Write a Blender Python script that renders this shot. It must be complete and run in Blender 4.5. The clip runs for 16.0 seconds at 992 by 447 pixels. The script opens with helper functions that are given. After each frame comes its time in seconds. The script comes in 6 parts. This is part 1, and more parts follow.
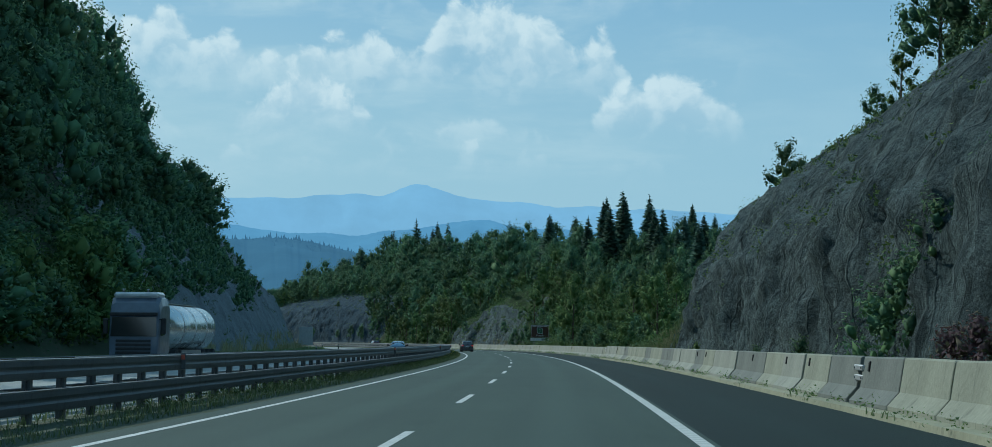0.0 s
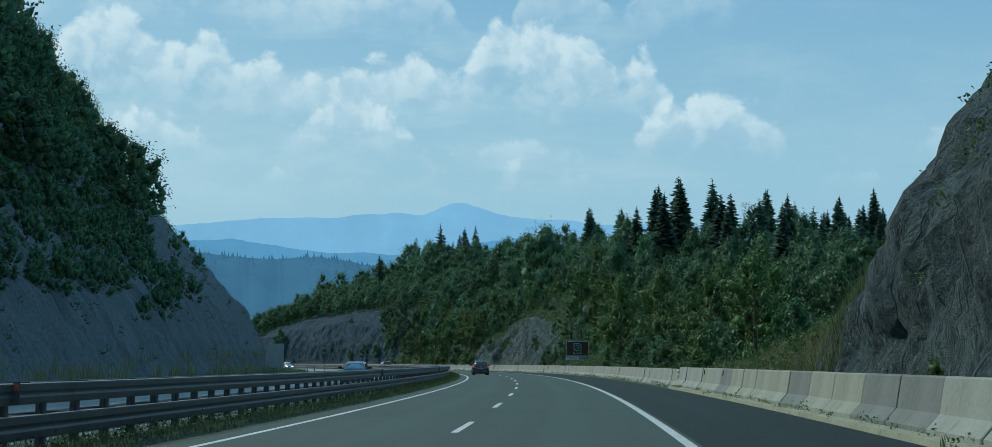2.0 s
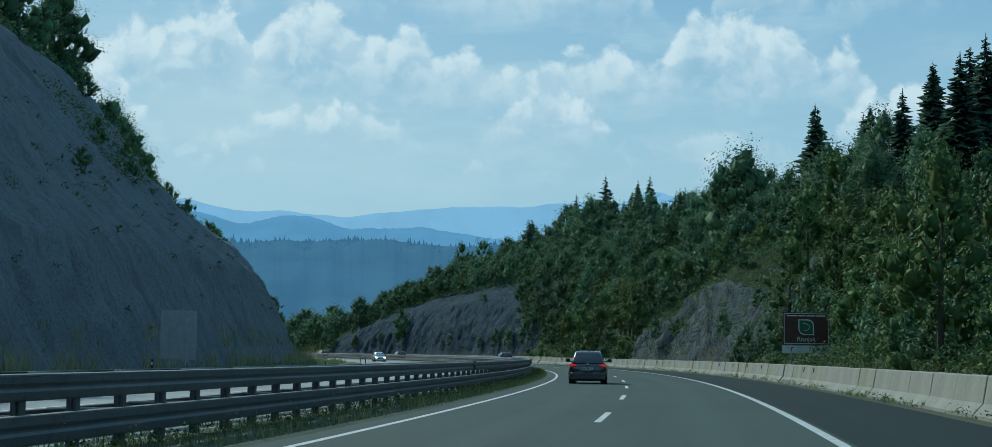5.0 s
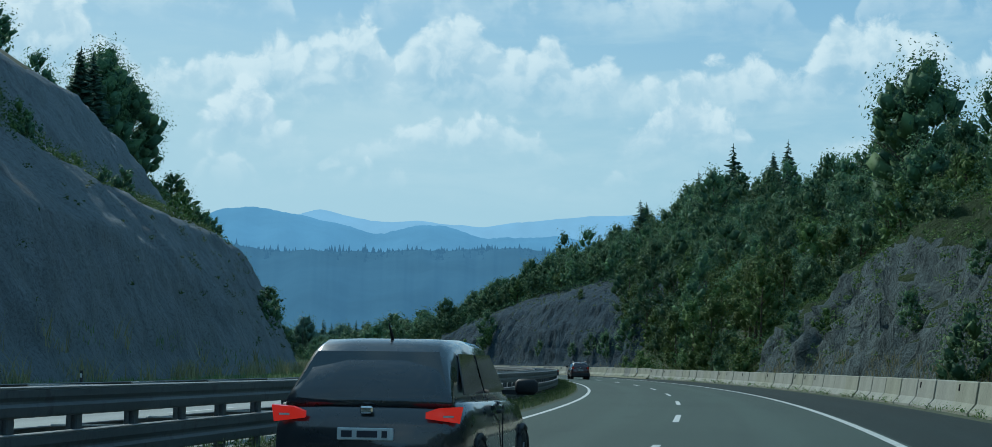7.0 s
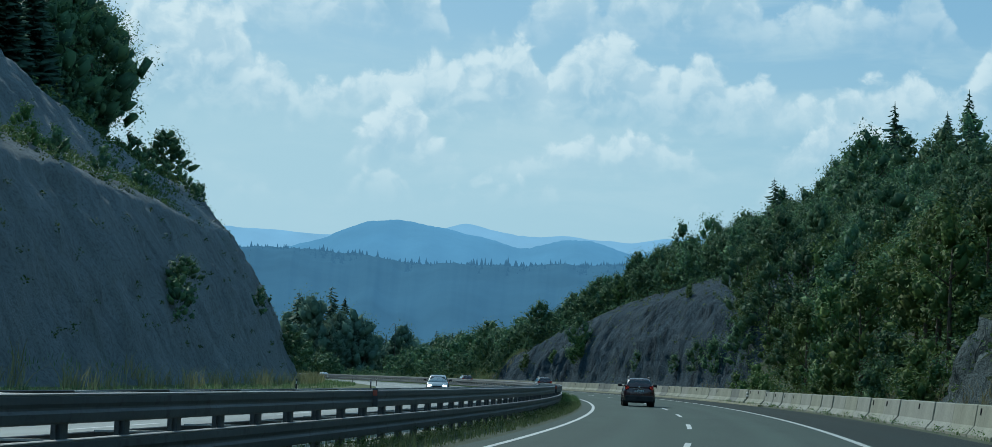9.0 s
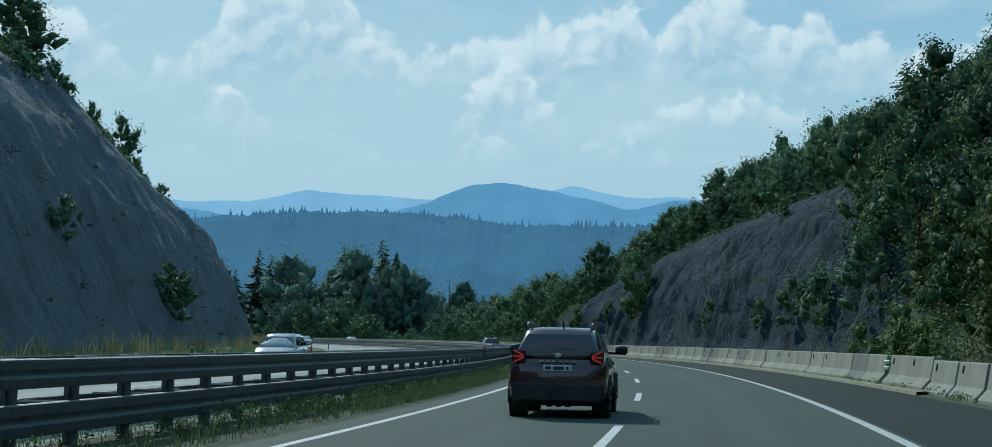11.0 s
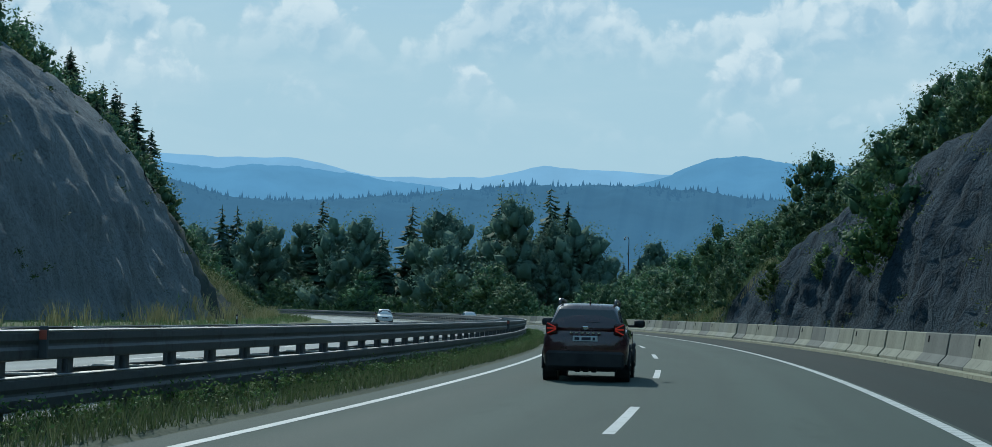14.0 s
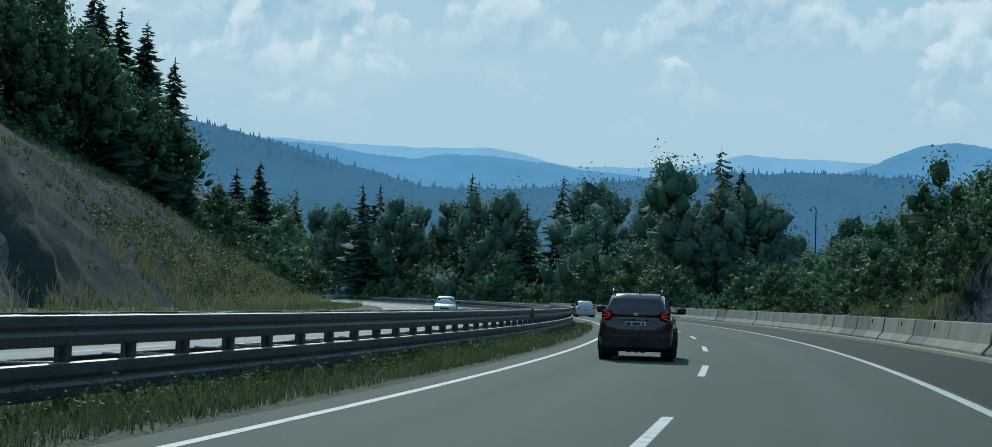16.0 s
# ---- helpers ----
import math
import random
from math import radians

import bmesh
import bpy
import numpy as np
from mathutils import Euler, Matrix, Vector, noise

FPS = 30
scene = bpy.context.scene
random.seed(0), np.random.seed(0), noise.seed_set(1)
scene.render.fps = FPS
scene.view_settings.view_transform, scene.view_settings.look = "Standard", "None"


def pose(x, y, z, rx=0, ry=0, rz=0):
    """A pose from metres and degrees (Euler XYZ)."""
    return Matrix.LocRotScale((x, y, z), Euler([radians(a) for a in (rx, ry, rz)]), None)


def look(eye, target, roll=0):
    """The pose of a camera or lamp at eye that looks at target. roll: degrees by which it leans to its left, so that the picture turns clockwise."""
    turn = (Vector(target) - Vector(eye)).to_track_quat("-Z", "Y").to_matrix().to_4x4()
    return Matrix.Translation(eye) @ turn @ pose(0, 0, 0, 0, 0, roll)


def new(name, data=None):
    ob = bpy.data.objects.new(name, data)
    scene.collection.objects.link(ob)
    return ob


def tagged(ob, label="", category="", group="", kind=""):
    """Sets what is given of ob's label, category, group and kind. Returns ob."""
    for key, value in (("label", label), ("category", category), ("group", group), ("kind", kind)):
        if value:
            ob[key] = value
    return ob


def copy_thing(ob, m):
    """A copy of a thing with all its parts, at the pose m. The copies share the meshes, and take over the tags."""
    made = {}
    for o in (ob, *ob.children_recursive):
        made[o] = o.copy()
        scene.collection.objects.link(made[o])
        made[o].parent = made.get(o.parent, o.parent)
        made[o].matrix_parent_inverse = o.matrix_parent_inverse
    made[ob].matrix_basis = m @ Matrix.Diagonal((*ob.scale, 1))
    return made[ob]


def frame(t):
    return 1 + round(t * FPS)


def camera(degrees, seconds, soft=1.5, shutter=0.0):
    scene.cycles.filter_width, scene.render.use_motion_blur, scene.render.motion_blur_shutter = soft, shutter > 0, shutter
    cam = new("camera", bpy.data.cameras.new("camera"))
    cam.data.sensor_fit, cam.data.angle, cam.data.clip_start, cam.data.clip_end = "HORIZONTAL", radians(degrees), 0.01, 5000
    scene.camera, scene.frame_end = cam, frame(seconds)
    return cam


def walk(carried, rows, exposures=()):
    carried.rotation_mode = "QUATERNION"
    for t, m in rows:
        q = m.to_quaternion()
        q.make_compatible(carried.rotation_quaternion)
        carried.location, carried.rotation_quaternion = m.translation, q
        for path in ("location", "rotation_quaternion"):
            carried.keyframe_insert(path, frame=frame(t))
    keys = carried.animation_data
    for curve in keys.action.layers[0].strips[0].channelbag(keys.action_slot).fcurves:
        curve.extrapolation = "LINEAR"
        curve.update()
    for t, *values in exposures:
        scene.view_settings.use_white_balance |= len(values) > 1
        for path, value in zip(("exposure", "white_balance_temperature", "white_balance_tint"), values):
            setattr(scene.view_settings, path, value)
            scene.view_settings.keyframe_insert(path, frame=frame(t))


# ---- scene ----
cam = camera(34.0, 16.0, soft=0.6)
walk(cam, [
    (0.0, pose(0.523, -0.019, 1.374, 94.204, -0.374, -0.683)),
    (0.5, pose(1.289, 14.783, 1.374, 94.200, -0.224, -0.116)),
    (1.0, pose(2.106, 29.551, 1.374, 94.198, -0.154, 0.906)),
    (1.5, pose(2.974, 44.268, 1.374, 94.684, 0.212, 0.911)),
    (2.0, pose(3.659, 58.864, 1.374, 94.910, 0.023, 0.866)),
    (2.5, pose(4.304, 73.782, 1.374, 95.429, -0.401, 0.785)),
    (3.0, pose(4.760, 90.190, 1.374, 94.474, -1.124, 0.771)),
    (3.5, pose(5.303, 108.485, 1.374, 94.117, -1.170, 2.775)),
    (4.0, pose(5.545, 127.287, 1.374, 94.125, -1.179, 3.121)),
    (4.5, pose(5.543, 146.290, 1.374, 94.740, -0.369, 4.544)),
    (5.0, pose(5.440, 165.191, 1.374, 94.612, -0.770, 7.777)),
    (5.5, pose(5.196, 183.888, 1.374, 94.696, -0.770, 9.027)),
    (6.0, pose(4.800, 200.182, 1.374, 94.780, -0.771, 10.276)),
    (6.5, pose(4.256, 215.370, 1.374, 94.864, -0.772, 11.525)),
    (7.0, pose(3.541, 230.250, 1.374, 94.948, -0.773, 12.775)),
    (7.5, pose(2.623, 245.161, 1.374, 95.032, -0.774, 14.024)),
    (8.0, pose(1.475, 260.496, 1.374, 95.239, -1.131, 15.103)),
    (8.5, pose(0.106, 276.071, 1.374, 95.456, -1.834, 17.280)),
    (9.0, pose(-1.724, 291.867, 1.374, 95.447, -1.833, 18.045)),
    (9.8, pose(-5.480, 317.798, 1.374, 94.918, -1.594, 19.721)),
    (10.6, pose(-10.276, 343.559, 1.374, 94.388, -1.355, 21.397)),
    (11.5, pose(-16.877, 372.293, 1.374, 93.792, -1.086, 23.282)),
    (12.0, pose(-20.921, 387.384, 1.374, 93.671, -1.524, 25.325)),
    (12.5, pose(-25.226, 402.035, 1.374, 93.517, -1.622, 26.686)),
    (13.0, pose(-29.733, 416.375, 1.374, 93.339, -1.655, 27.719)),
    (13.5, pose(-34.542, 430.528, 1.374, 93.285, -1.355, 28.674)),
    (14.0, pose(-39.643, 444.558, 1.374, 93.171, -1.537, 30.621)),
    (14.5, pose(-45.100, 458.395, 1.374, 93.121, -1.373, 31.769)),
    (15.0, pose(-50.809, 471.996, 1.374, 92.973, -1.559, 33.340)),
    (15.5, pose(-56.779, 485.388, 1.374, 92.921, -1.751, 35.321)),
    (16.0, pose(-63.116, 498.557, 1.374, 92.681, -1.880, 37.752)),
], exposures=[(0.0, 0.05, 5950, -5), (5.0, 0.06, 6020, -4), (7.5, 0.13, 6000, -4), (9.0, 0.08, 6020, -4), (11.5, 0.08, 6060, -2), (16.0, 0.04, 6100, 0)])

# ---- light: sun ahead and to the left, hazy blue sky with cumulus ----
SUN_AZ, SUN_EL = 47.0, 36.0            # degrees left of +y, degrees up
sun_dir = Vector((-math.sin(radians(SUN_AZ)) * math.cos(radians(SUN_EL)),
                  math.cos(radians(SUN_AZ)) * math.cos(radians(SUN_EL)), math.sin(radians(SUN_EL))))
sun = new("sun", bpy.data.lights.new("sun", "SUN"))
sun.data.energy, sun.data.angle, sun.data.color = 2.5, radians(0.6), (1.0, 0.965, 0.90)
sun.matrix_world = look((0, 0, 60), Vector((0, 0, 60)) - sun_dir)


def nodes_of(tree):
    """Short ways to add and link nodes."""
    def add(kind, ins=None, **props):
        n = tree.nodes.new(kind)
        for k, v in props.items():
            setattr(n, k, v)
        for k, v in (ins or {}).items():
            if isinstance(v, bpy.types.NodeSocket):
                tree.links.new(v, n.inputs[k])
            else:
                n.inputs[k].default_value = v
        return n
    return add


def ramp(add, fac, *stops):
    n = add("ShaderNodeValToRGB", {0: fac})
    e = n.color_ramp.elements
    while len(e) < len(stops):
        e.new(0.5)
    for el, (pos, col) in zip(e, stops):
        el.position = pos
        el.color = (col, col, col, 1) if isinstance(col, (int, float)) else (*col, 1)
    return n.outputs[0]


def build_sky():
    """Hazy blue sky with rows of cumulus, crisp and white above, dissolving into grey-blue below."""
    w = bpy.data.worlds.new("hazy_sky")
    scene.world = w
    w.use_nodes = True
    t = w.node_tree
    t.nodes.clear()
    add = nodes_of(t)

    def m(op, a, b=None, c=None):
        ins = {0: a}
        if b is not None:
            ins[1] = b
        if c is not None:
            ins[2] = c
        return add("ShaderNodeMath", ins, operation=op).outputs[0]

    def smooth(v, lo, hi, a=0.0, b=1.0):
        return add("ShaderNodeMapRange", {0: v, 1: lo, 2: hi, 3: a, 4: b}, interpolation_type="SMOOTHSTEP").outputs[0]

    sky = add("ShaderNodeTexSky", sky_type="NISHITA", sun_disc=False, sun_elevation=radians(SUN_EL),
              sun_rotation=radians(-SUN_AZ), air_density=1.0, dust_density=1.2, ozone_density=1.6, altitude=700)
    co = add("ShaderNodeTexCoord").outputs["Generated"]
    sep = add("ShaderNodeSeparateXYZ", {0: co})
    el = m("MULTIPLY", m("ARCSINE", sep.outputs[2]), 57.2958)
    az = m("MULTIPLY", m("ARCTAN2", sep.outputs[0], sep.outputs[1]), 57.2958)
    flat = add("ShaderNodeCombineXYZ", {0: az, 1: el}).outputs[0]
    # cauliflower relief in degrees, bent by a soft swirl
    swirl = add("ShaderNodeTexNoise", {"Vector": flat, "Scale": 0.5, "Detail": 3.0, "Roughness": 0.6}).outputs["Color"]
    bent = add("ShaderNodeVectorMath", {0: flat, 1: add("ShaderNodeVectorMath", {0: swirl, "Scale": 1.5}, operation="SCALE").outputs[0]}, operation="ADD").outputs[0]

    def relief(v):
        a = add("ShaderNodeTexVoronoi", {"Vector": v, "Scale": 0.5, "Smoothness": 0.3}, feature="SMOOTH_F1").outputs["Distance"]
        b = add("ShaderNodeTexVoronoi", {"Vector": v, "Scale": 1.35, "Smoothness": 0.3}, feature="SMOOTH_F1").outputs["Distance"]
        n = add("ShaderNodeTexNoise", {"Vector": v, "Scale": 1.9, "Detail": 7.0, "Roughness": 0.62}).outputs[0]
        return m("ADD", m("ADD", m("MULTIPLY", a, -0.9), m("MULTIPLY", b, -0.5)), m("MULTIPLY", n, 0.8))
    here = relief(bent)
    sunward = relief(add("ShaderNodeVectorMath", {0: bent, 1: (-0.28, 0.42, 0.0)}, operation="ADD").outputs[0])
    slope = smooth(m("SUBTRACT", here, sunward), -0.30, 0.34)
    # clear sky, paler and milkier towards the horizon and the sun
    hazef = ramp(add, m("DIVIDE", el, 90.0), (0.0, 1.0), (0.075, 0.96), (0.105, 0.70), (0.14, 0.30), (0.22, 0.10), (0.45, 0.0))
    side = add("ShaderNodeVectorMath", {0: co, 1: (-math.sin(radians(SUN_AZ)), math.cos(radians(SUN_AZ)), 0.0)}, operation="DOT_PRODUCT").outputs["Value"]
    near_sun = smooth(side, 0.70, 0.98)
    hazef = m("MULTIPLY", hazef, smooth(side, 0.35, 0.85, 0.72, 1.0))
    hazef = m("MINIMUM", m("ADD", hazef, m("MULTIPLY", near_sun, smooth(el, 5.0, 16.0, 0.45, 0.1))), 1.0)
    col = mixed(add, 0.72, sky.outputs[0], (1.95, 4.1, 6.4))
    col = mixed(add, hazef, col, mixed(add, near_sun, (4.0, 5.8, 7.05), (4.6, 6.25, 7.4)))
    veil = add("ShaderNodeTexNoise", {"Vector": add("ShaderNodeMapping", {0: flat, "Scale": (0.10, 0.42, 1.0)}).outputs[0], "Scale": 1.0, "Detail": 6.0, "Roughness": 0.6, "Distortion": 0.3}).outputs[0]
    col = mixed(add, m("MULTIPLY", m("MULTIPLY", smooth(veil, 0.44, 0.66, 0.0, 0.55), smooth(el, 4.0, 7.5)), smooth(az, 4.0, 12.0, 1.0, 0.25)), col, (5.3, 6.7, 7.7))
    # rows of heaped clouds
    for k, (base, tall, gate, seed) in enumerate(((17.5, 9.0, 0.42, 61.0), (12.4, 6.5, 0.41, 47.0), (9.3, 5.2, 0.40, 33.0), (7.6, 4.2, 0.435, 12.0), (6.6, 2.8, 0.50, 5.0))):
        crest = add("ShaderNodeTexNoise", {"Vector": add("ShaderNodeCombineXYZ", {0: az, 1: seed}).outputs[0], "Scale": 0.19, "Detail": 2.0, "Roughness": 0.5}).outputs[0]
        lobe = m("MULTIPLY", m("SUBTRACT", crest, gate - 0.03), tall * 2.7)
        up = m("SUBTRACT", el, base)
        d = m("SUBTRACT", m("ADD", m("MINIMUM", lobe, tall), m("MULTIPLY", here, 1.5)), up)
        mask = m("MULTIPLY", smooth(d, -0.10, 0.5), smooth(m("ADD", up, m("MULTIPLY", here, 0.8)), -1.5, 1.3))
        mask = m("MULTIPLY", mask, smooth(el, 5.6, 8.6, 0.2, 0.88))
        mask = m("MULTIPLY", mask, smooth(az, 5.0, 10.5, 1.0, 0.0 if base > 8.0 else 0.8))
        top = smooth(d, 0.0, 3.0, 1.0, 0.0)
        lit = m("MINIMUM", m("ADD", m("MULTIPLY", slope, 0.62), m("MULTIPLY", top, 0.52)), 1.0)
        body = mixed(add, lit, (3.4, 5.2, 6.8), (7.2, 8.0, 8.7))
        col = mixed(add, mask, col, body)
    bg = add("ShaderNodeBackground", {0: col, 1: 0.092})
    add("ShaderNodeOutputWorld", {0: bg.outputs[0]})


# ---- materials ----


def material(name, fill):
    m = bpy.data.materials.new(name)
    m.use_nodes = True
    t = m.node_tree
    t.nodes.clear()
    add = nodes_of(t)
    b = add("ShaderNodeBsdfPrincipled")
    add("ShaderNodeOutputMaterial", {0: b.outputs[0]})
    fill(add, b, t)
    return m


def noise_fac(add, scale, detail=4.0, rough=0.55, stretch=None, dist=0.0):
    co = add("ShaderNodeTexCoord").outputs["Object"]
    if stretch:
        co = add("ShaderNodeMapping", {0: co, "Scale": stretch}).outputs[0]
    return add("ShaderNodeTexNoise", {"Vector": co, "Scale": scale, "Detail": detail, "Roughness": rough, "Distortion": dist}).outputs[0]


def mixed(add, fac, a, b):
    n = add("ShaderNodeMix", {0: fac}, data_type="RGBA")
    for s, v in zip([s for s in n.inputs if s.type == "RGBA"], (a, b)):
        if isinstance(v, bpy.types.NodeSocket):
            n.id_data.links.new(v, s)
        else:
            s.default_value = (*v, 1)
    return [s for s in n.outputs if s.type == "RGBA"][0]


build_sky()


def two_scale(name, dark, light, big=0.3, small=12.0, rough=0.85, bump=0.2, stain=None, stretch=None, metal=0.0, spec=0.4):
    """Colour varied at two scales, fine bump, optional stains."""
    def fill(add, b, t):
        f1 = ramp(add, noise_fac(add, big, 3, stretch=stretch), (0.3, 0.0), (0.7, 1.0))
        f2 = ramp(add, noise_fac(add, small, 5), (0.3, 0.0), (0.75, 1.0))
        col = mixed(add, f1, dark, light)
        col = mixed(add, add("ShaderNodeMath", {0: f2, 1: 0.45}, operation="MULTIPLY").outputs[0], col, [c * 0.72 for c in dark])
        if stain:
            f3 = ramp(add, noise_fac(add, big * 5, 6, 0.65, stretch=stretch), (0.55, 0.0), (0.68, 1.0))
            col = mixed(add, f3, col, stain)
        t.links.new(col, b.inputs["Base Color"])
        b.inputs["Roughness"].default_value, b.inputs["Metallic"].default_value = rough, metal
        b.inputs["Specular IOR Level"].default_value = spec
        bp = add("ShaderNodeBump", {"Strength": bump, "Distance": 0.02, "Height": f2})
        t.links.new(bp.outputs[0], b.inputs["Normal"])
    return material(name, fill)


def plain(name, col, rough=0.4, metal=0.0, emit=0.0, emit_col=None, coat=0.0, trans=0.0):
    def fill(add, b, t):
        f = ramp(add, noise_fac(add, 3.0, 5), (0.35, 0.0), (0.75, 1.0))
        t.links.new(mixed(add, f, col, [c * 0.8 for c in col]), b.inputs["Base Color"])
        rr = add("ShaderNodeMapRange", {0: f, 3: rough * 0.85, 4: min(1.0, rough * 1.25)})
        t.links.new(rr.outputs[0], b.inputs["Roughness"])
        b.inputs["Metallic"].default_value = metal
        b.inputs["Coat Weight"].default_value, b.inputs["Coat Roughness"].default_value = coat, 0.06
        b.inputs["Transmission Weight"].default_value = trans
        if emit:
            b.inputs["Emission Color"].default_value = (*(emit_col or col), 1)
            b.inputs["Emission Strength"].default_value = emit
    return material(name, fill)


def leaf_material(name, cols, shine=0.7, glow=0.22):
    def fill(add, b, t):
        isl = add("ShaderNodeNewGeometry").outputs["Random Per Island"]
        own = add("ShaderNodeObjectInfo").outputs["Random"]
        c = ramp(add, isl, (0.0, cols[0]), (0.5, cols[1]), (1.0, cols[2]))
        hs = add("ShaderNodeHueSaturation", {"Hue": add("ShaderNodeMapRange", {0: own, 3: 0.485, 4: 0.515}).outputs[0],
                                            "Saturation": 1.0, "Value": add("ShaderNodeMapRange", {0: own, 3: 0.72, 4: 1.25}).outputs[0], "Color": c})
        t.links.new(hs.outputs[0], b.inputs["Base Color"])
        b.inputs["Roughness"].default_value = shine
        b.inputs["Specular IOR Level"].default_value = 0.12
        b.inputs["Transmission Weight"].default_value = 0.0
        tr = add("ShaderNodeBsdfTranslucent", {0: hs.outputs[0]})
        mx = add("ShaderNodeMixShader", {0: glow, 1: b.outputs[0], 2: tr.outputs[0]})
        out = [n for n in t.nodes if n.type == "OUTPUT_MATERIAL"][0]
        t.links.new(mx.outputs[0], out.inputs[0])
    return material(name, fill)


def asphalt_material(name, dark, light, track):
    """Asphalt with aggregate, long wheel-worn streaks (in UV: x across, y along) and patched stains."""
    def fill(add, b, t):
        uv = add("ShaderNodeUVMap").outputs[0]
        st = add("ShaderNodeMapping", {0: uv, "Scale": (1.0, 0.025, 1.0)}).outputs[0]
        streak = add("ShaderNodeTexNoise", {"Vector": st, "Scale": 0.9, "Detail": 5.0, "Roughness": 0.6}).outputs[0]
        big = noise_fac(add, 0.06, 4)
        grain = noise_fac(add, 40.0, 3, 0.7)
        ux = add("ShaderNodeSeparateXYZ", {0: uv}).outputs[0]
        wheel = add("ShaderNodeMath", {0: add("ShaderNodeMath", {0: add("ShaderNodeMath", {0: ux, 1: 1.62}, operation="MULTIPLY").outputs[0], 1: 1.2}, operation="ADD").outputs[0]}, operation="SINE").outputs[0]
        blotch = add("ShaderNodeTexNoise", {"Vector": add("ShaderNodeMapping", {0: uv, "Scale": (0.6, 0.10, 1.0)}).outputs[0], "Scale": 1.3, "Detail": 7.0, "Roughness": 0.7}).outputs[0]
        c = mixed(add, ramp(add, streak, (0.32, 0.0), (0.68, 1.0)), dark, light)
        c = mixed(add, ramp(add, big, (0.45, 0.0), (0.75, 0.6)), c, track)
        c = mixed(add, ramp(add, wheel, (0.55, 0.0), (1.0, 0.28)), c, [v * 1.3 for v in light])
        c = mixed(add, ramp(add, blotch, (0.56, 0.0), (0.72, 0.4)), c, [v * 0.65 for v in dark])
        c = mixed(add, ramp(add, grain, (0.5, 0.0), (0.8, 0.5)), c, [v * 1.8 for v in light])
        t.links.new(c, b.inputs["Base Color"])
        r = add("ShaderNodeMapRange", {0: streak, 3: 0.74, 4: 0.92})
        t.links.new(r.outputs[0], b.inputs["Roughness"])
        b.inputs["Specular IOR Level"].default_value = 0.18
        bp = add("ShaderNodeBump", {"Strength": 0.5, "Distance": 0.01, "Height": grain})
        t.links.new(bp.outputs[0], b.inputs["Normal"])
    return material(name, fill)


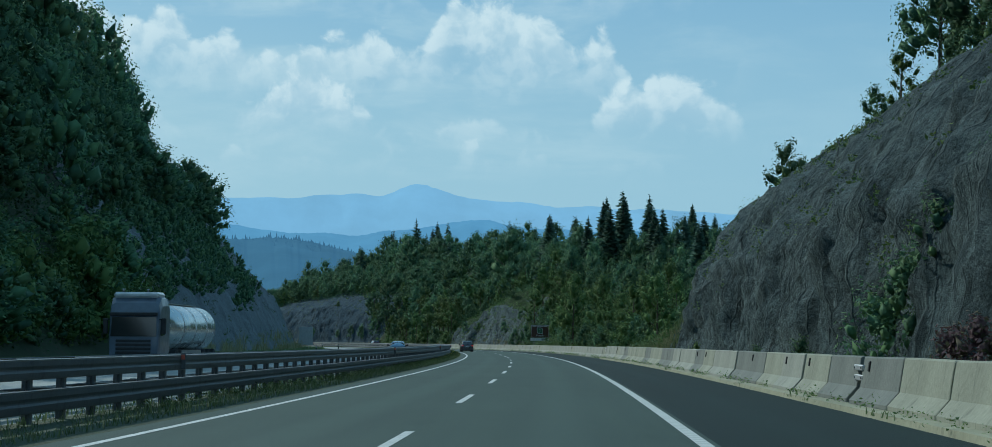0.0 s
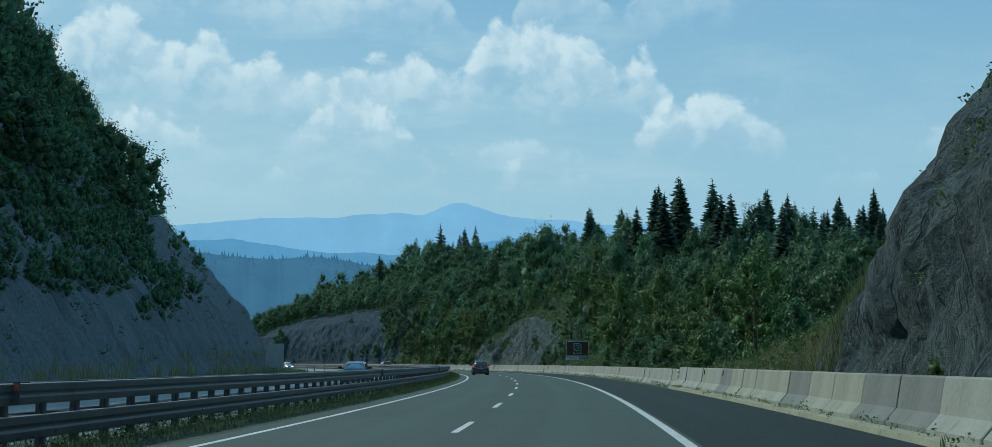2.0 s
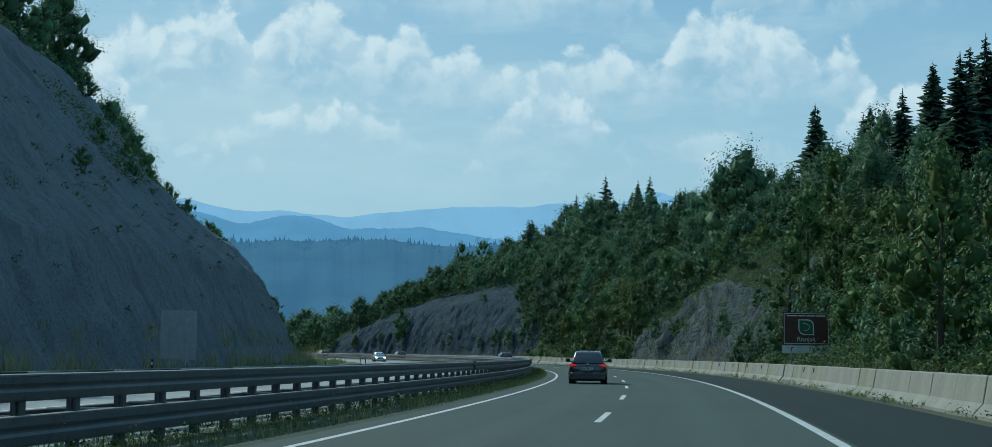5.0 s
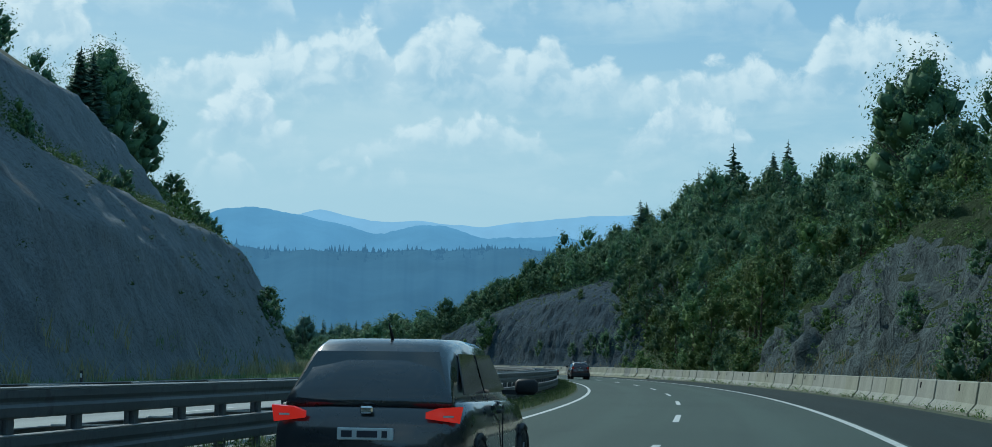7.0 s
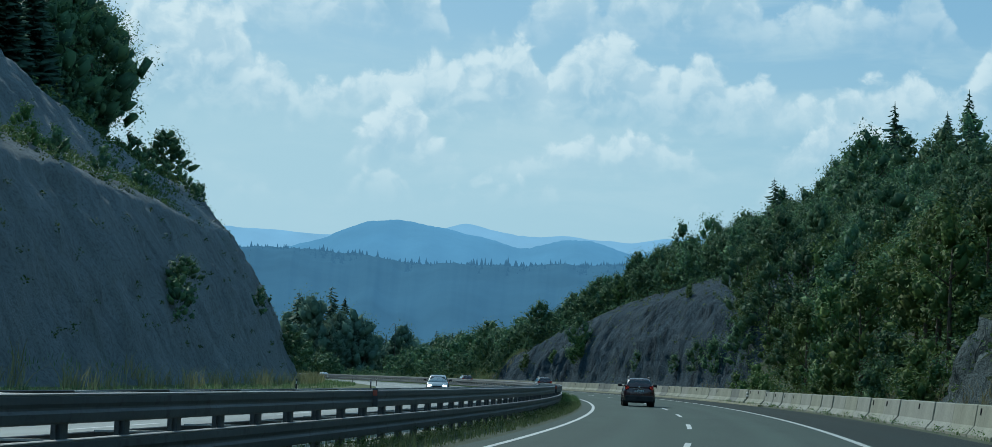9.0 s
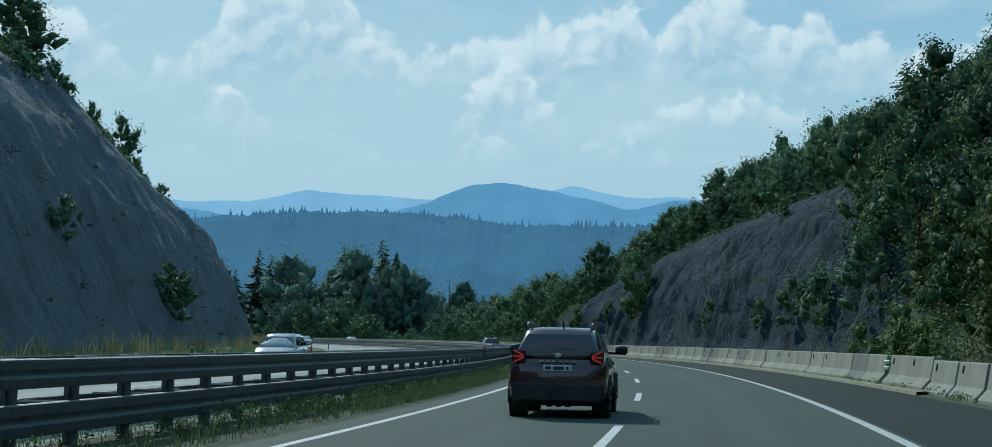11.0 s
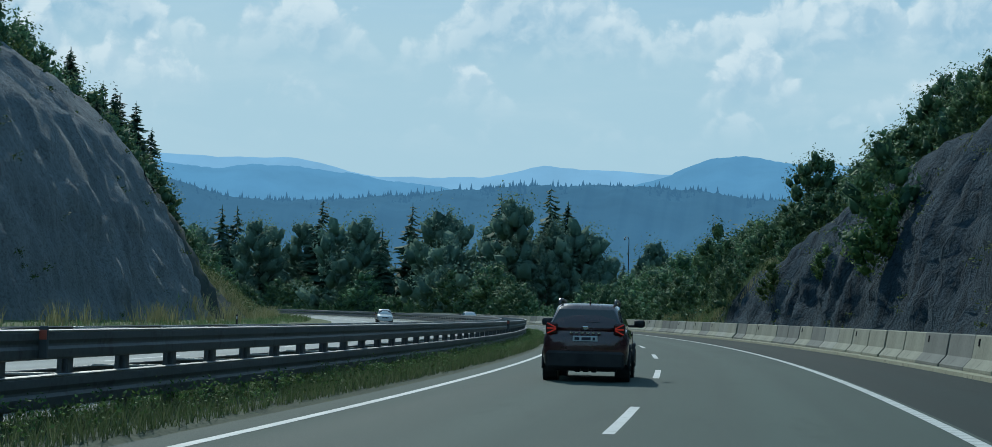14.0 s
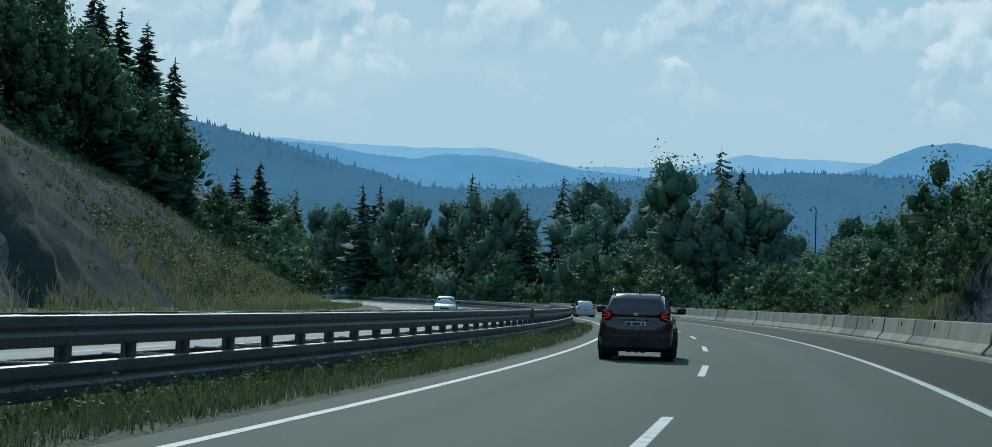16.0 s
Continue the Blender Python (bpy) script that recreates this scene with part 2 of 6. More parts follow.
def rock_material(name, dark, light, brown, green, green_amount, ribs=1.0, grainy=0.26, crumple=0.0):
    """Broken limestone: streaks and runnels down the slope (UV: x along the road, y up the slope), cracks, soil and moss on flatter places."""
    def fill(add, b, t):
        uv = add("ShaderNodeUVMap").outputs[0]
        big = noise_fac(add, 0.16, 4, 0.6, dist=0.6)
        fine = noise_fac(add, 5.0, 6, 0.72)
        flow = lambda sx, sy, sc, d: add("ShaderNodeTexNoise", {"Vector": add("ShaderNodeMapping", {0: uv, "Scale": (sx, sy, 1.0), "Rotation": (0, 0, 0.16)}).outputs[0], "Scale": sc, "Detail": d, "Roughness": 0.66, "Distortion": 0.25}).outputs[0]
        runs = flow(0.8, grainy, 1.2, 7.0)
        fold = flow(0.35, 0.07, 1.0, 5.0)
        fleck = flow(1.0, 0.85, 4.0, 6.0)
        c = mixed(add, ramp(add, runs, (0.40, 0.0), (0.60, 1.0)), dark, light)
        c = mixed(add, ramp(add, fold, (0.52, 0.0), (0.66, 0.6)), c, brown)
        c = mixed(add, ramp(add, fold, (0.30, 0.75), (0.46, 0.0)), c, [v * 0.62 for v in dark])
        c = mixed(add, ramp(add, fleck, (0.56, 0.0), (0.68, 0.65 * ribs)), c, [min(0.6, v * 1.5) for v in light])
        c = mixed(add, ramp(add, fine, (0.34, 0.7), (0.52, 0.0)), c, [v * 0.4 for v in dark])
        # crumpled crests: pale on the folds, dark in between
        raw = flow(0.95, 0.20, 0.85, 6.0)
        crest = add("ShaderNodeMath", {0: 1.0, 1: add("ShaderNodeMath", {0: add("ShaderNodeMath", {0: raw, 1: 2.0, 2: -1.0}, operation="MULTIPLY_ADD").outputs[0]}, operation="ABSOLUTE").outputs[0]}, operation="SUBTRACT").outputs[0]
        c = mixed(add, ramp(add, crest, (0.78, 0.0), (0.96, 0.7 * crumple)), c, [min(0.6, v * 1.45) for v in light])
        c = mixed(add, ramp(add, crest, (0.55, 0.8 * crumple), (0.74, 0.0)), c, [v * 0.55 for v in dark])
        vo = add("ShaderNodeTexVoronoi", {"Vector": add("ShaderNodeMapping", {0: uv, "Scale": (1.0, 0.3, 1)}).outputs[0], "Scale": 0.7}, feature="DISTANCE_TO_EDGE").outputs[0]
        crack = ramp(add, vo, (0.0, 0.3 * ribs), (0.03, 0.0))
        c = mixed(add, crack, c, [v * 0.4 for v in dark])
        nz = add("ShaderNodeSeparateXYZ", {0: add("ShaderNodeNewGeometry").outputs["Normal"]}).outputs[2]
        flat = add("ShaderNodeMath", {0: nz, 1: add("ShaderNodeMath", {0: big, 1: 0.7}, operation="MULTIPLY").outputs[0]}, operation="ADD").outputs[0]
        moss = ramp(add, flat, (1.08 - green_amount, 0.0), (1.22 - green_amount, 1.0))
        gcol = mixed(add, ramp(add, fine, (0.3, 0.0), (0.7, 1.0)), green, [v * 0.5 for v in green])
        c = mixed(add, moss, c, gcol)
        t.links.new(c, b.inputs["Base Color"])
        b.inputs["Roughness"].default_value = 0.92
        b.inputs["Specular IOR Level"].default_value = 0.10
        h = add("ShaderNodeMath", {0: runs, 1: add("ShaderNodeMath", {0: fine, 1: 0.8}, operation="MULTIPLY").outputs[0]}, operation="ADD").outputs[0]
        h = add("ShaderNodeMath", {0: h, 1: add("ShaderNodeMath", {0: fleck, 1: 0.5}, operation="MULTIPLY").outputs[0]}, operation="ADD").outputs[0]
        h = add("ShaderNodeMath", {0: h, 1: crack}, operation="SUBTRACT").outputs[0]
        h = add("ShaderNodeMath", {0: crest, 1: crumple, 2: h}, operation="MULTIPLY_ADD").outputs[0]
        bp = add("ShaderNodeBump", {"Strength": 0.85, "Distance": 0.45, "Height": h})
        t.links.new(bp.outputs[0], b.inputs["Normal"])
    return material(name, fill)


M = dict(
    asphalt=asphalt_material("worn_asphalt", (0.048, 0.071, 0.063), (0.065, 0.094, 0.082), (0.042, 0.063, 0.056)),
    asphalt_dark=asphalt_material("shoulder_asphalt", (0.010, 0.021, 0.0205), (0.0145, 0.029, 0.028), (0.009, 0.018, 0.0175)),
    asphalt_pale=asphalt_material("pale_asphalt", (0.24, 0.255, 0.245), (0.33, 0.345, 0.33), (0.20, 0.21, 0.205)),
    line=two_scale("road_paint", (0.56, 0.57, 0.55), (0.70, 0.71, 0.69), 0.8, 30.0, 0.7, 0.3, stain=(0.34, 0.35, 0.33)),
    concrete=two_scale("barrier_concrete", (0.23, 0.24, 0.19), (0.36, 0.365, 0.29), 0.5, 9.0, 0.9, 0.35, stain=(0.13, 0.135, 0.11), stretch=(1, 1, 0.25)),
    concrete_new=two_scale("pale_concrete", (0.25, 0.26, 0.225), (0.36, 0.365, 0.315), 0.5, 9.0, 0.9, 0.3, stain=(0.16, 0.165, 0.14), stretch=(1, 1, 0.25)),
    concrete_grey=two_scale("grey_concrete", (0.14, 0.152, 0.14), (0.22, 0.232, 0.21), 0.5, 9.0, 0.9, 0.3, stain=(0.09, 0.095, 0.085), stretch=(1, 1, 0.25)),
    kerb=two_scale("kerb_concrete", (0.28, 0.28, 0.195), (0.37, 0.365, 0.26), 0.4, 9.0, 0.92, 0.35, stain=(0.18, 0.17, 0.12)),
    steel=two_scale("dull_galvanised_steel", (0.080, 0.091, 0.099), (0.116, 0.128, 0.138), 0.7, 14.0, 0.55, 0.03, stain=(0.056, 0.058, 0.063), metal=0.15),
    steel_light=two_scale("bright_steel", (0.45, 0.46, 0.47), (0.62, 0.63, 0.63), 2.0, 20.0, 0.45, 0.05, metal=0.5),
    steel_edge=two_scale("steel_edge_glint", (0.17, 0.18, 0.185), (0.27, 0.28, 0.285), 1.2, 16.0, 0.5, 0.03, metal=0.3),
    soil=two_scale("dry_soil", (0.046, 0.062, 0.036), (0.080, 0.098, 0.058), 0.4, 7.0, 0.95, 0.5, stain=(0.06, 0.08, 0.03)),
    gravel=two_scale("pale_gravel", (0.22, 0.235, 0.215), (0.32, 0.335, 0.305), 0.7, 22.0, 0.95, 0.5, stain=(0.13, 0.15, 0.11)),
    grass=two_scale("rough_grass", (0.045, 0.075, 0.02), (0.095, 0.125, 0.04), 0.25, 6.0, 0.95, 0.6, stain=(0.13, 0.13, 0.06)),
    forest_floor=two_scale("forest_floor", (0.028, 0.044, 0.022), (0.05, 0.07, 0.034), 0.12, 2.0, 0.95, 0.6, stain=(0.05, 0.05, 0.03)),
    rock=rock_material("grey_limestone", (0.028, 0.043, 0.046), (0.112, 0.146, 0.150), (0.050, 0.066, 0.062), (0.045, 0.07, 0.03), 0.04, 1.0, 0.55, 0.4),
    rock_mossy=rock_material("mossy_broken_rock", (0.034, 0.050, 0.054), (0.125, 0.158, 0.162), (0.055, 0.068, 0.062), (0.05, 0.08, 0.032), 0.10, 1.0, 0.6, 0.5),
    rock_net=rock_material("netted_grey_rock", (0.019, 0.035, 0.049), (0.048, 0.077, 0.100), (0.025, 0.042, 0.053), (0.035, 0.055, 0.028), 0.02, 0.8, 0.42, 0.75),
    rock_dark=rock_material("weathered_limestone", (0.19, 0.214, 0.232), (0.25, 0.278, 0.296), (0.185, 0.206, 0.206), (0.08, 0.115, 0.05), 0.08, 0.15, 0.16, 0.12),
    bark=two_scale("bark", (0.07, 0.055, 0.04), (0.13, 0.105, 0.08), 2.0, 18.0, 0.95, 0.6),
    leaf=leaf_material("broad_leaves", ((0.062, 0.125, 0.078), (0.102, 0.180, 0.094), (0.160, 0.250, 0.110))),
    leaf_light=leaf_material("sunny_leaves", ((0.056, 0.106, 0.040), (0.096, 0.156, 0.052), (0.165, 0.225, 0.075))),
    # far foliage: distance haze put into a paler, bluer leaf colour
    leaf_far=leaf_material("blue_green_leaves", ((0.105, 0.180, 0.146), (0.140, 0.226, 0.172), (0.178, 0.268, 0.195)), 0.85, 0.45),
    needle=leaf_material("spruce_needles", ((0.042, 0.078, 0.058), (0.058, 0.104, 0.072), (0.078, 0.134, 0.085)), 0.75),
    blade=leaf_material("grass_blades", ((0.095, 0.150, 0.062), (0.145, 0.205, 0.088), (0.25, 0.28, 0.16)), 0.8, 0.3),
    straw=leaf_material("dry_straw", ((0.20, 0.19, 0.09), (0.28, 0.26, 0.14), (0.36, 0.33, 0.2)), 0.7),
    flower=leaf_material("yellow_flowers", ((0.45, 0.36, 0.03), (0.55, 0.45, 0.05), (0.6, 0.55, 0.2)), 0.6),
    pink=leaf_material("dusky_pink_blossom", ((0.12, 0.075, 0.085), (0.17, 0.11, 0.12), (0.10, 0.11, 0.06)), 0.75),
)

# ---- the road's line: heading from curvature, s along, u to the right of the driven lane, z up ----
KAPPA = [0.331, 1.091, 1.851, 2.665, 3.25, 5.482, 9.089, 8.496, 8.222, 9.466, 9.519, 8.912, 8.464, 8.132, 7.869, 7.639]
RS = np.arange(-300.0, 1300.0, 2.0)
RA = np.cumsum(np.radians(np.interp(RS, np.arange(16) * 60.0 - 60.0, KAPPA)) / 100 * 2.0)
RA += radians(3.597) - np.interp(245.0, RS, RA)
RX = np.cumsum(-np.sin(RA)) * 2.0
RX += 3.022 - np.interp(245.0, RS, RX)
RY = np.cumsum(np.cos(RA)) * 2.0
RY += 244.841 - np.interp(245.0, RS, RY)


def P(s, u, z=0.0):
    a = np.interp(s, RS, RA)
    return Vector((np.interp(s, RS, RX) + u * math.cos(a), np.interp(s, RS, RY) + u * math.sin(a), z))


def PN(s, u):
    """The same for arrays."""
    a = np.interp(s, RS, RA)
    return np.interp(s, RS, RX) + u * np.cos(a), np.interp(s, RS, RY) + u * np.sin(a)


def along(s, u, z=0.0, turn=0.0, scale=1.0):
    """A pose on the road: local y ahead along it, x to the right."""
    a = float(np.interp(s, RS, RA))
    sc = (scale,) * 3 if isinstance(scale, (int, float)) else scale
    return Matrix.LocRotScale(P(s, u, z), Euler((0, 0, a + radians(turn))), sc)


def road_su(x, y):
    """Nearest s and u of a place."""
    j = int(((RX - x) ** 2 + (RY - y) ** 2).argmin())
    a = RA[j]
    return RS[j], (x - RX[j]) * math.cos(a) + (y - RY[j]) * math.sin(a)


def mesh(name, verts, faces, mat=None, smooth=False):
    me = bpy.data.meshes.new(name)
    me.from_pydata([tuple(v) for v in verts], [], faces)
    if mat:
        me.materials.append(mat)
    if smooth:
        me.polygons.foreach_set("use_smooth", [True] * len(me.polygons))
    return me


def part(name, me, parent=None, label="", m=None):
    ob = new(name, me)
    if parent:
        ob.parent = parent
    if m is not None:
        ob.matrix_basis = m
    if label:
        ob["label"] = label
    return ob


def bm_mesh(name, bm, mat, smooth=False):
    me = bpy.data.meshes.new(name)
    bm.normal_update()
    bm.to_mesh(me)
    bm.free()
    me.materials.append(mat)
    if smooth:
        me.polygons.foreach_set("use_smooth", [True] * len(me.polygons))
    return me


def box(bm, x0, x1, y0, y1, z0, z1, bevel=0.0):
    vs = [bm.verts.new((x, y, z)) for z in (z0, z1) for x, y in ((x0, y0), (x1, y0), (x1, y1), (x0, y1))]
    fs = [(0, 3, 2, 1), (4, 5, 6, 7), (0, 1, 5, 4), (1, 2, 6, 5), (2, 3, 7, 6), (3, 0, 4, 7)]
    made = [bm.faces.new([vs[i] for i in f]) for f in fs]
    if bevel:
        es = {e for f in made for e in f.edges}
        bmesh.ops.bevel(bm, geom=list(es), offset=bevel, segments=1, affect="EDGES")
    return vs


def box_mesh(name, mat, *dims, bevel=0.0):
    bm = bmesh.new()
    box(bm, *dims, bevel=bevel)
    return bm_mesh(name, bm, mat)


def tube(bm, pts, radii, n=8, cap=True):
    """A tube through points."""
    rings = []
    for i, p in enumerate(pts):
        p = Vector(p)
        d = (Vector(pts[min(i + 1, len(pts) - 1)]) - Vector(pts[max(i - 1, 0)])).normalized()
        a = d.orthogonal().normalized()
        b = d.cross(a)
        r = radii[i] if isinstance(radii, (list, tuple)) else radii
        rings.append([bm.verts.new(p + a * (r * math.cos(k * math.tau / n)) + b * (r * math.sin(k * math.tau / n))) for k in range(n)])
    for p, q in zip(rings, rings[1:]):
        for k in range(n):
            bm.faces.new((p[k], p[(k + 1) % n], q[(k + 1) % n], q[k]))
    if cap:
        bm.faces.new(rings[0][::-1])
        bm.faces.new(rings[-1])


def strip(name, prof, s0, s1, step, mat, label, parent=None, kind="structure", category="road", uv=True, closed=False):
    """A sheet with a cross-section of (u, z) swept along the road."""
    ss = np.arange(s0, s1 + step * 0.5, step)
    n = len(prof)
    verts, faces, uvs = [], [], []
    for s in ss:
        for u, z in prof:
            verts.append(P(s, u, z))
            uvs.append((u, s))
    lim = n if closed else n - 1
    for i in range(len(ss) - 1):
        for k in range(lim):
            a, b = i * n + k, i * n + (k + 1) % n
            faces.append((a, b, b + n, a + n))
    me = mesh(name, verts, faces, mat)
    if uv:
        lay = me.uv_layers.new(name="UVMap")
        lay.data.foreach_set("uv", [c for l in me.loops for c in uvs[l.vertex_index]])
    ob = part(name, me, parent)
    if not parent:
        tagged(ob, label, category, kind=kind)
    elif label:
        ob["label"] = label
    return ob


# ---- ground, carriageways, markings ----
S0, S1 = -120.0, 980.0
gv, gf = [], []
NG, radii = 64, [0, 150, 400, 800, 1400, 2200, 3200, 4600]
for r in radii:
    for k in range(NG):
        a = k * math.tau / NG
        gv.append((-80 + r * math.cos(a), 420 + r * math.sin(a), -0.9 if r < 900 else -0.9 - (r - 900) * 0.004))
for i in range(len(radii) - 1):
    for k in range(NG):
        a, b = i * NG + k, i * NG + (k + 1) % NG
        gf.append((a, b, b + NG, a + NG))
tagged(part("ground", mesh("ground", gv, gf, M["forest_floor"])), "dark green wooded valley floor reaching the horizon", "ground", kind="structure")

road_near = strip("road", [(-6.55, -0.9), (-6.55, 0.0), (2.45, 0.0)], S0, S1, 4, M["asphalt"], "worn grey-green asphalt of the driven carriageway")
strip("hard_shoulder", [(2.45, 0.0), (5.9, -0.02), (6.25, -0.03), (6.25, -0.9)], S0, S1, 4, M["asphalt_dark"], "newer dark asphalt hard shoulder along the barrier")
road_far = strip("road", [(-23.3, -0.9), (-23.3, 0.0), (-10.6, 0.0), (-10.6, -0.9)], S0, S1, 4, M["asphalt_pale"], "pale asphalt of the opposite carriageway")
strip("median_gravel", [(-10.6, 0.03), (-9.6, 0.06), (-8.9, 0.08), (-8.1, 0.085)], S0, S1, 4, M["gravel"], "pale gravel strip under the guard rails", category="ground")
strip("median", [(-8.1, 0.085), (-7.7, 0.095), (-7.2, 0.08), (-6.62, 0.03), (-6.48, -0.01)], S0, S1, 4, M["soil"], "weedy earth median between the carriageways", category="ground")
strip("verge", [(-32.6, 0.5), (-31.0, 0.3), (-28.5, 0.05), (-25.5, 0.12), (-24.2, 0.10), (-23.3, 0.02)], S0, S1, 4, M["grass"], "rough grass verge under the rock cut", category="ground")
strip("kerb", [(6.25, -0.03), (6.27, 0.09), (6.45, 0.10), (7.8, 0.11), (8.4, 0.05)], S0, 148.0, 4, M["kerb"], "yellowish concrete footing under the barrier", category="kerb")
strip("kerb", [(6.25, -0.03), (6.6, 0.0), (7.8, 0.02), (8.4, 0.02)], 148.0, 408.0, 4, M["soil"], "gravelly earth edge under the barrier", category="kerb")
strip("kerb", [(6.25, -0.03), (6.27, 0.08), (6.45, 0.09), (7.8, 0.10), (8.4, 0.05)], 408.0, S1, 4, M["kerb"], "weathered concrete footing under the barrier", category="kerb")
strip("verge", [(8.4, 0.02), (9.0, 0.1), (10.2, 0.3)], S0, S1, 4, M["grass"], "strip of tall dry grass behind the barrier", category="ground")

def ribbed_paint(add, b, t):
    uv = add("ShaderNodeUVMap").outputs[0]
    v = add("ShaderNodeSeparateXYZ", {0: uv}).outputs[1]
    wave = add("ShaderNodeMath", {0: add("ShaderNodeMath", {0: v, 1: math.tau / 0.5}, operation="MULTIPLY").outputs[0]}, operation="SINE").outputs[0]
    worn = noise_fac(add, 9.0, 6, 0.7)
    c = mixed(add, ramp(add, worn, (0.35, 0.0), (0.7, 1.0)), (0.62, 0.64, 0.62), (0.42, 0.44, 0.42))
    c = mixed(add, ramp(add, wave, (0.62, 0.0), (0.85, 0.6)), c, (0.28, 0.30, 0.28))
    t.links.new(c, b.inputs["Base Color"])
    b.inputs["Roughness"].default_value = 0.75
    bp = add("ShaderNodeBump", {"Strength": 0.6, "Distance": 0.01, "Height": wave})
    t.links.new(bp.outputs[0], b.inputs["Normal"])


M["line_ribbed"] = material("ribbed_road_paint", ribbed_paint)
for u, w, road in ((-5.92, 0.15, road_near), (2.26, 0.2, road_near), (-10.98, 0.15, road_far), (-19.2, 0.2, road_far)):
    strip("edge_line", [(u - w / 2, 0.004), (u + w / 2, 0.004)], S0, S1, 4, M["line_ribbed" if u > 0 else "line"], "white painted edge line", parent=road)
for road, u in ((road_near, -2.036), (road_far, -15.0)):
    for k in range(-5, 47 if u > -9 else 31):
        c = 4.108 + 18 * k
        vs = [P(c + d, u + w, 0.004) for d in (-3, -1, 1, 3) for w in (-0.075, 0.075)]
        part("lane_dash", mesh("lane_dash", vs, [(0, 1, 3, 2), (2, 3, 5, 4), (4, 5, 7, 6)], M["line"]), road)

# ---- hillsides: cross-sections (distance from the driven lane, height) at stations along the road ----
RIGHT = {
    -110: ((9.5, 0), (10.3, 6), (13.5, 10.5), (20.5, 15.3), (28, 20), (45, 30), (90, 45)),
    108: ((9.5, 0), (10.3, 6), (13.5, 10.5), (20.5, 15.3), (28, 20), (45, 30), (90, 45)),
    119: ((9.5, 0), (10.6, 3.5), (13.8, 7.0), (20.5, 11.5), (28, 15.5), (45, 23), (90, 34)),
    126: ((9.5, 0), (11, 2.2), (14, 4.0), (20, 7.0), (28, 10), (45, 14), (90, 18)),
    140: ((9.3, 0), (11, 1.3), (14, 2.7), (20, 4.6), (28, 6.5), (45, 9), (90, 13)),
    156: ((9.2, .1), (11, .6), (14, 1.2), (20, 2.2), (30, 3.5), (45, 5), (90, 8)),
    230: ((9.2, .1), (11, .8), (14, 1.8), (20, 3.5), (30, 5.5), (45, 7), (90, 10)),
    270: ((9.2, .1), (11, 1.0), (14, 2.8), (20, 6), (30, 10), (45, 12), (90, 14)),
    290: ((9.2, .1), (11, 1.2), (14, 3.5), (20, 8), (30, 13), (45, 15), (90, 17)),
    302: ((9.5, .1), (11, 3), (13, 7), (17, 10), (26, 13), (45, 17), (90, 20)),
    330: ((9.5, .1), (10.8, 4), (13, 9), (18, 12), (27, 15), (45, 19), (90, 24)),
    370: ((9.5, .1), (11, 3), (14, 6.5), (19, 9), (28, 12), (45, 15), (90, 18)),
    390: ((9.2, .1), (11, 1.2), (14, 3.5), (20, 7), (30, 11), (45, 15), (90, 19)),
    434: ((9.2, .1), (11, 1.5), (14, 4.5), (20, 9), (30, 14), (45, 20), (90, 26)),
    446: ((9.8, 0), (11.3, 5), (13.5, 9), (18, 12), (25, 15), (45, 23), (90, 30)),
    505: ((9.8, 0), (11.5, 7), (14.5, 12), (18, 14), (25, 16.5), (45, 24.5), (90, 32)),
    535: ((9.8, 0), (11.5, 6.5), (14.5, 11), (20, 14), (26, 16), (45, 23.5), (90, 31)),
    560: ((9.8, 0), (11.3, 5), (13.5, 8.5), (17, 10.5), (25, 14), (45, 20), (90, 27)),
    585: ((9.8, 0), (11, 3), (13, 5.5), (16, 7), (25, 10.5), (45, 15), (90, 20)),
    602: ((9.5, 0), (11, 1), (14, 2.5), (18, 4), (25, 6), (45, 9), (90, 14)),
    650: ((9.5, 0), (11, .1), (14, .3), (18, .6), (25, 1), (45, 2), (90, 4)),
    960: ((9.5, 0), (11, .1), (14, .3), (18, .6), (25, 1), (45, 2), (90, 4)),
}
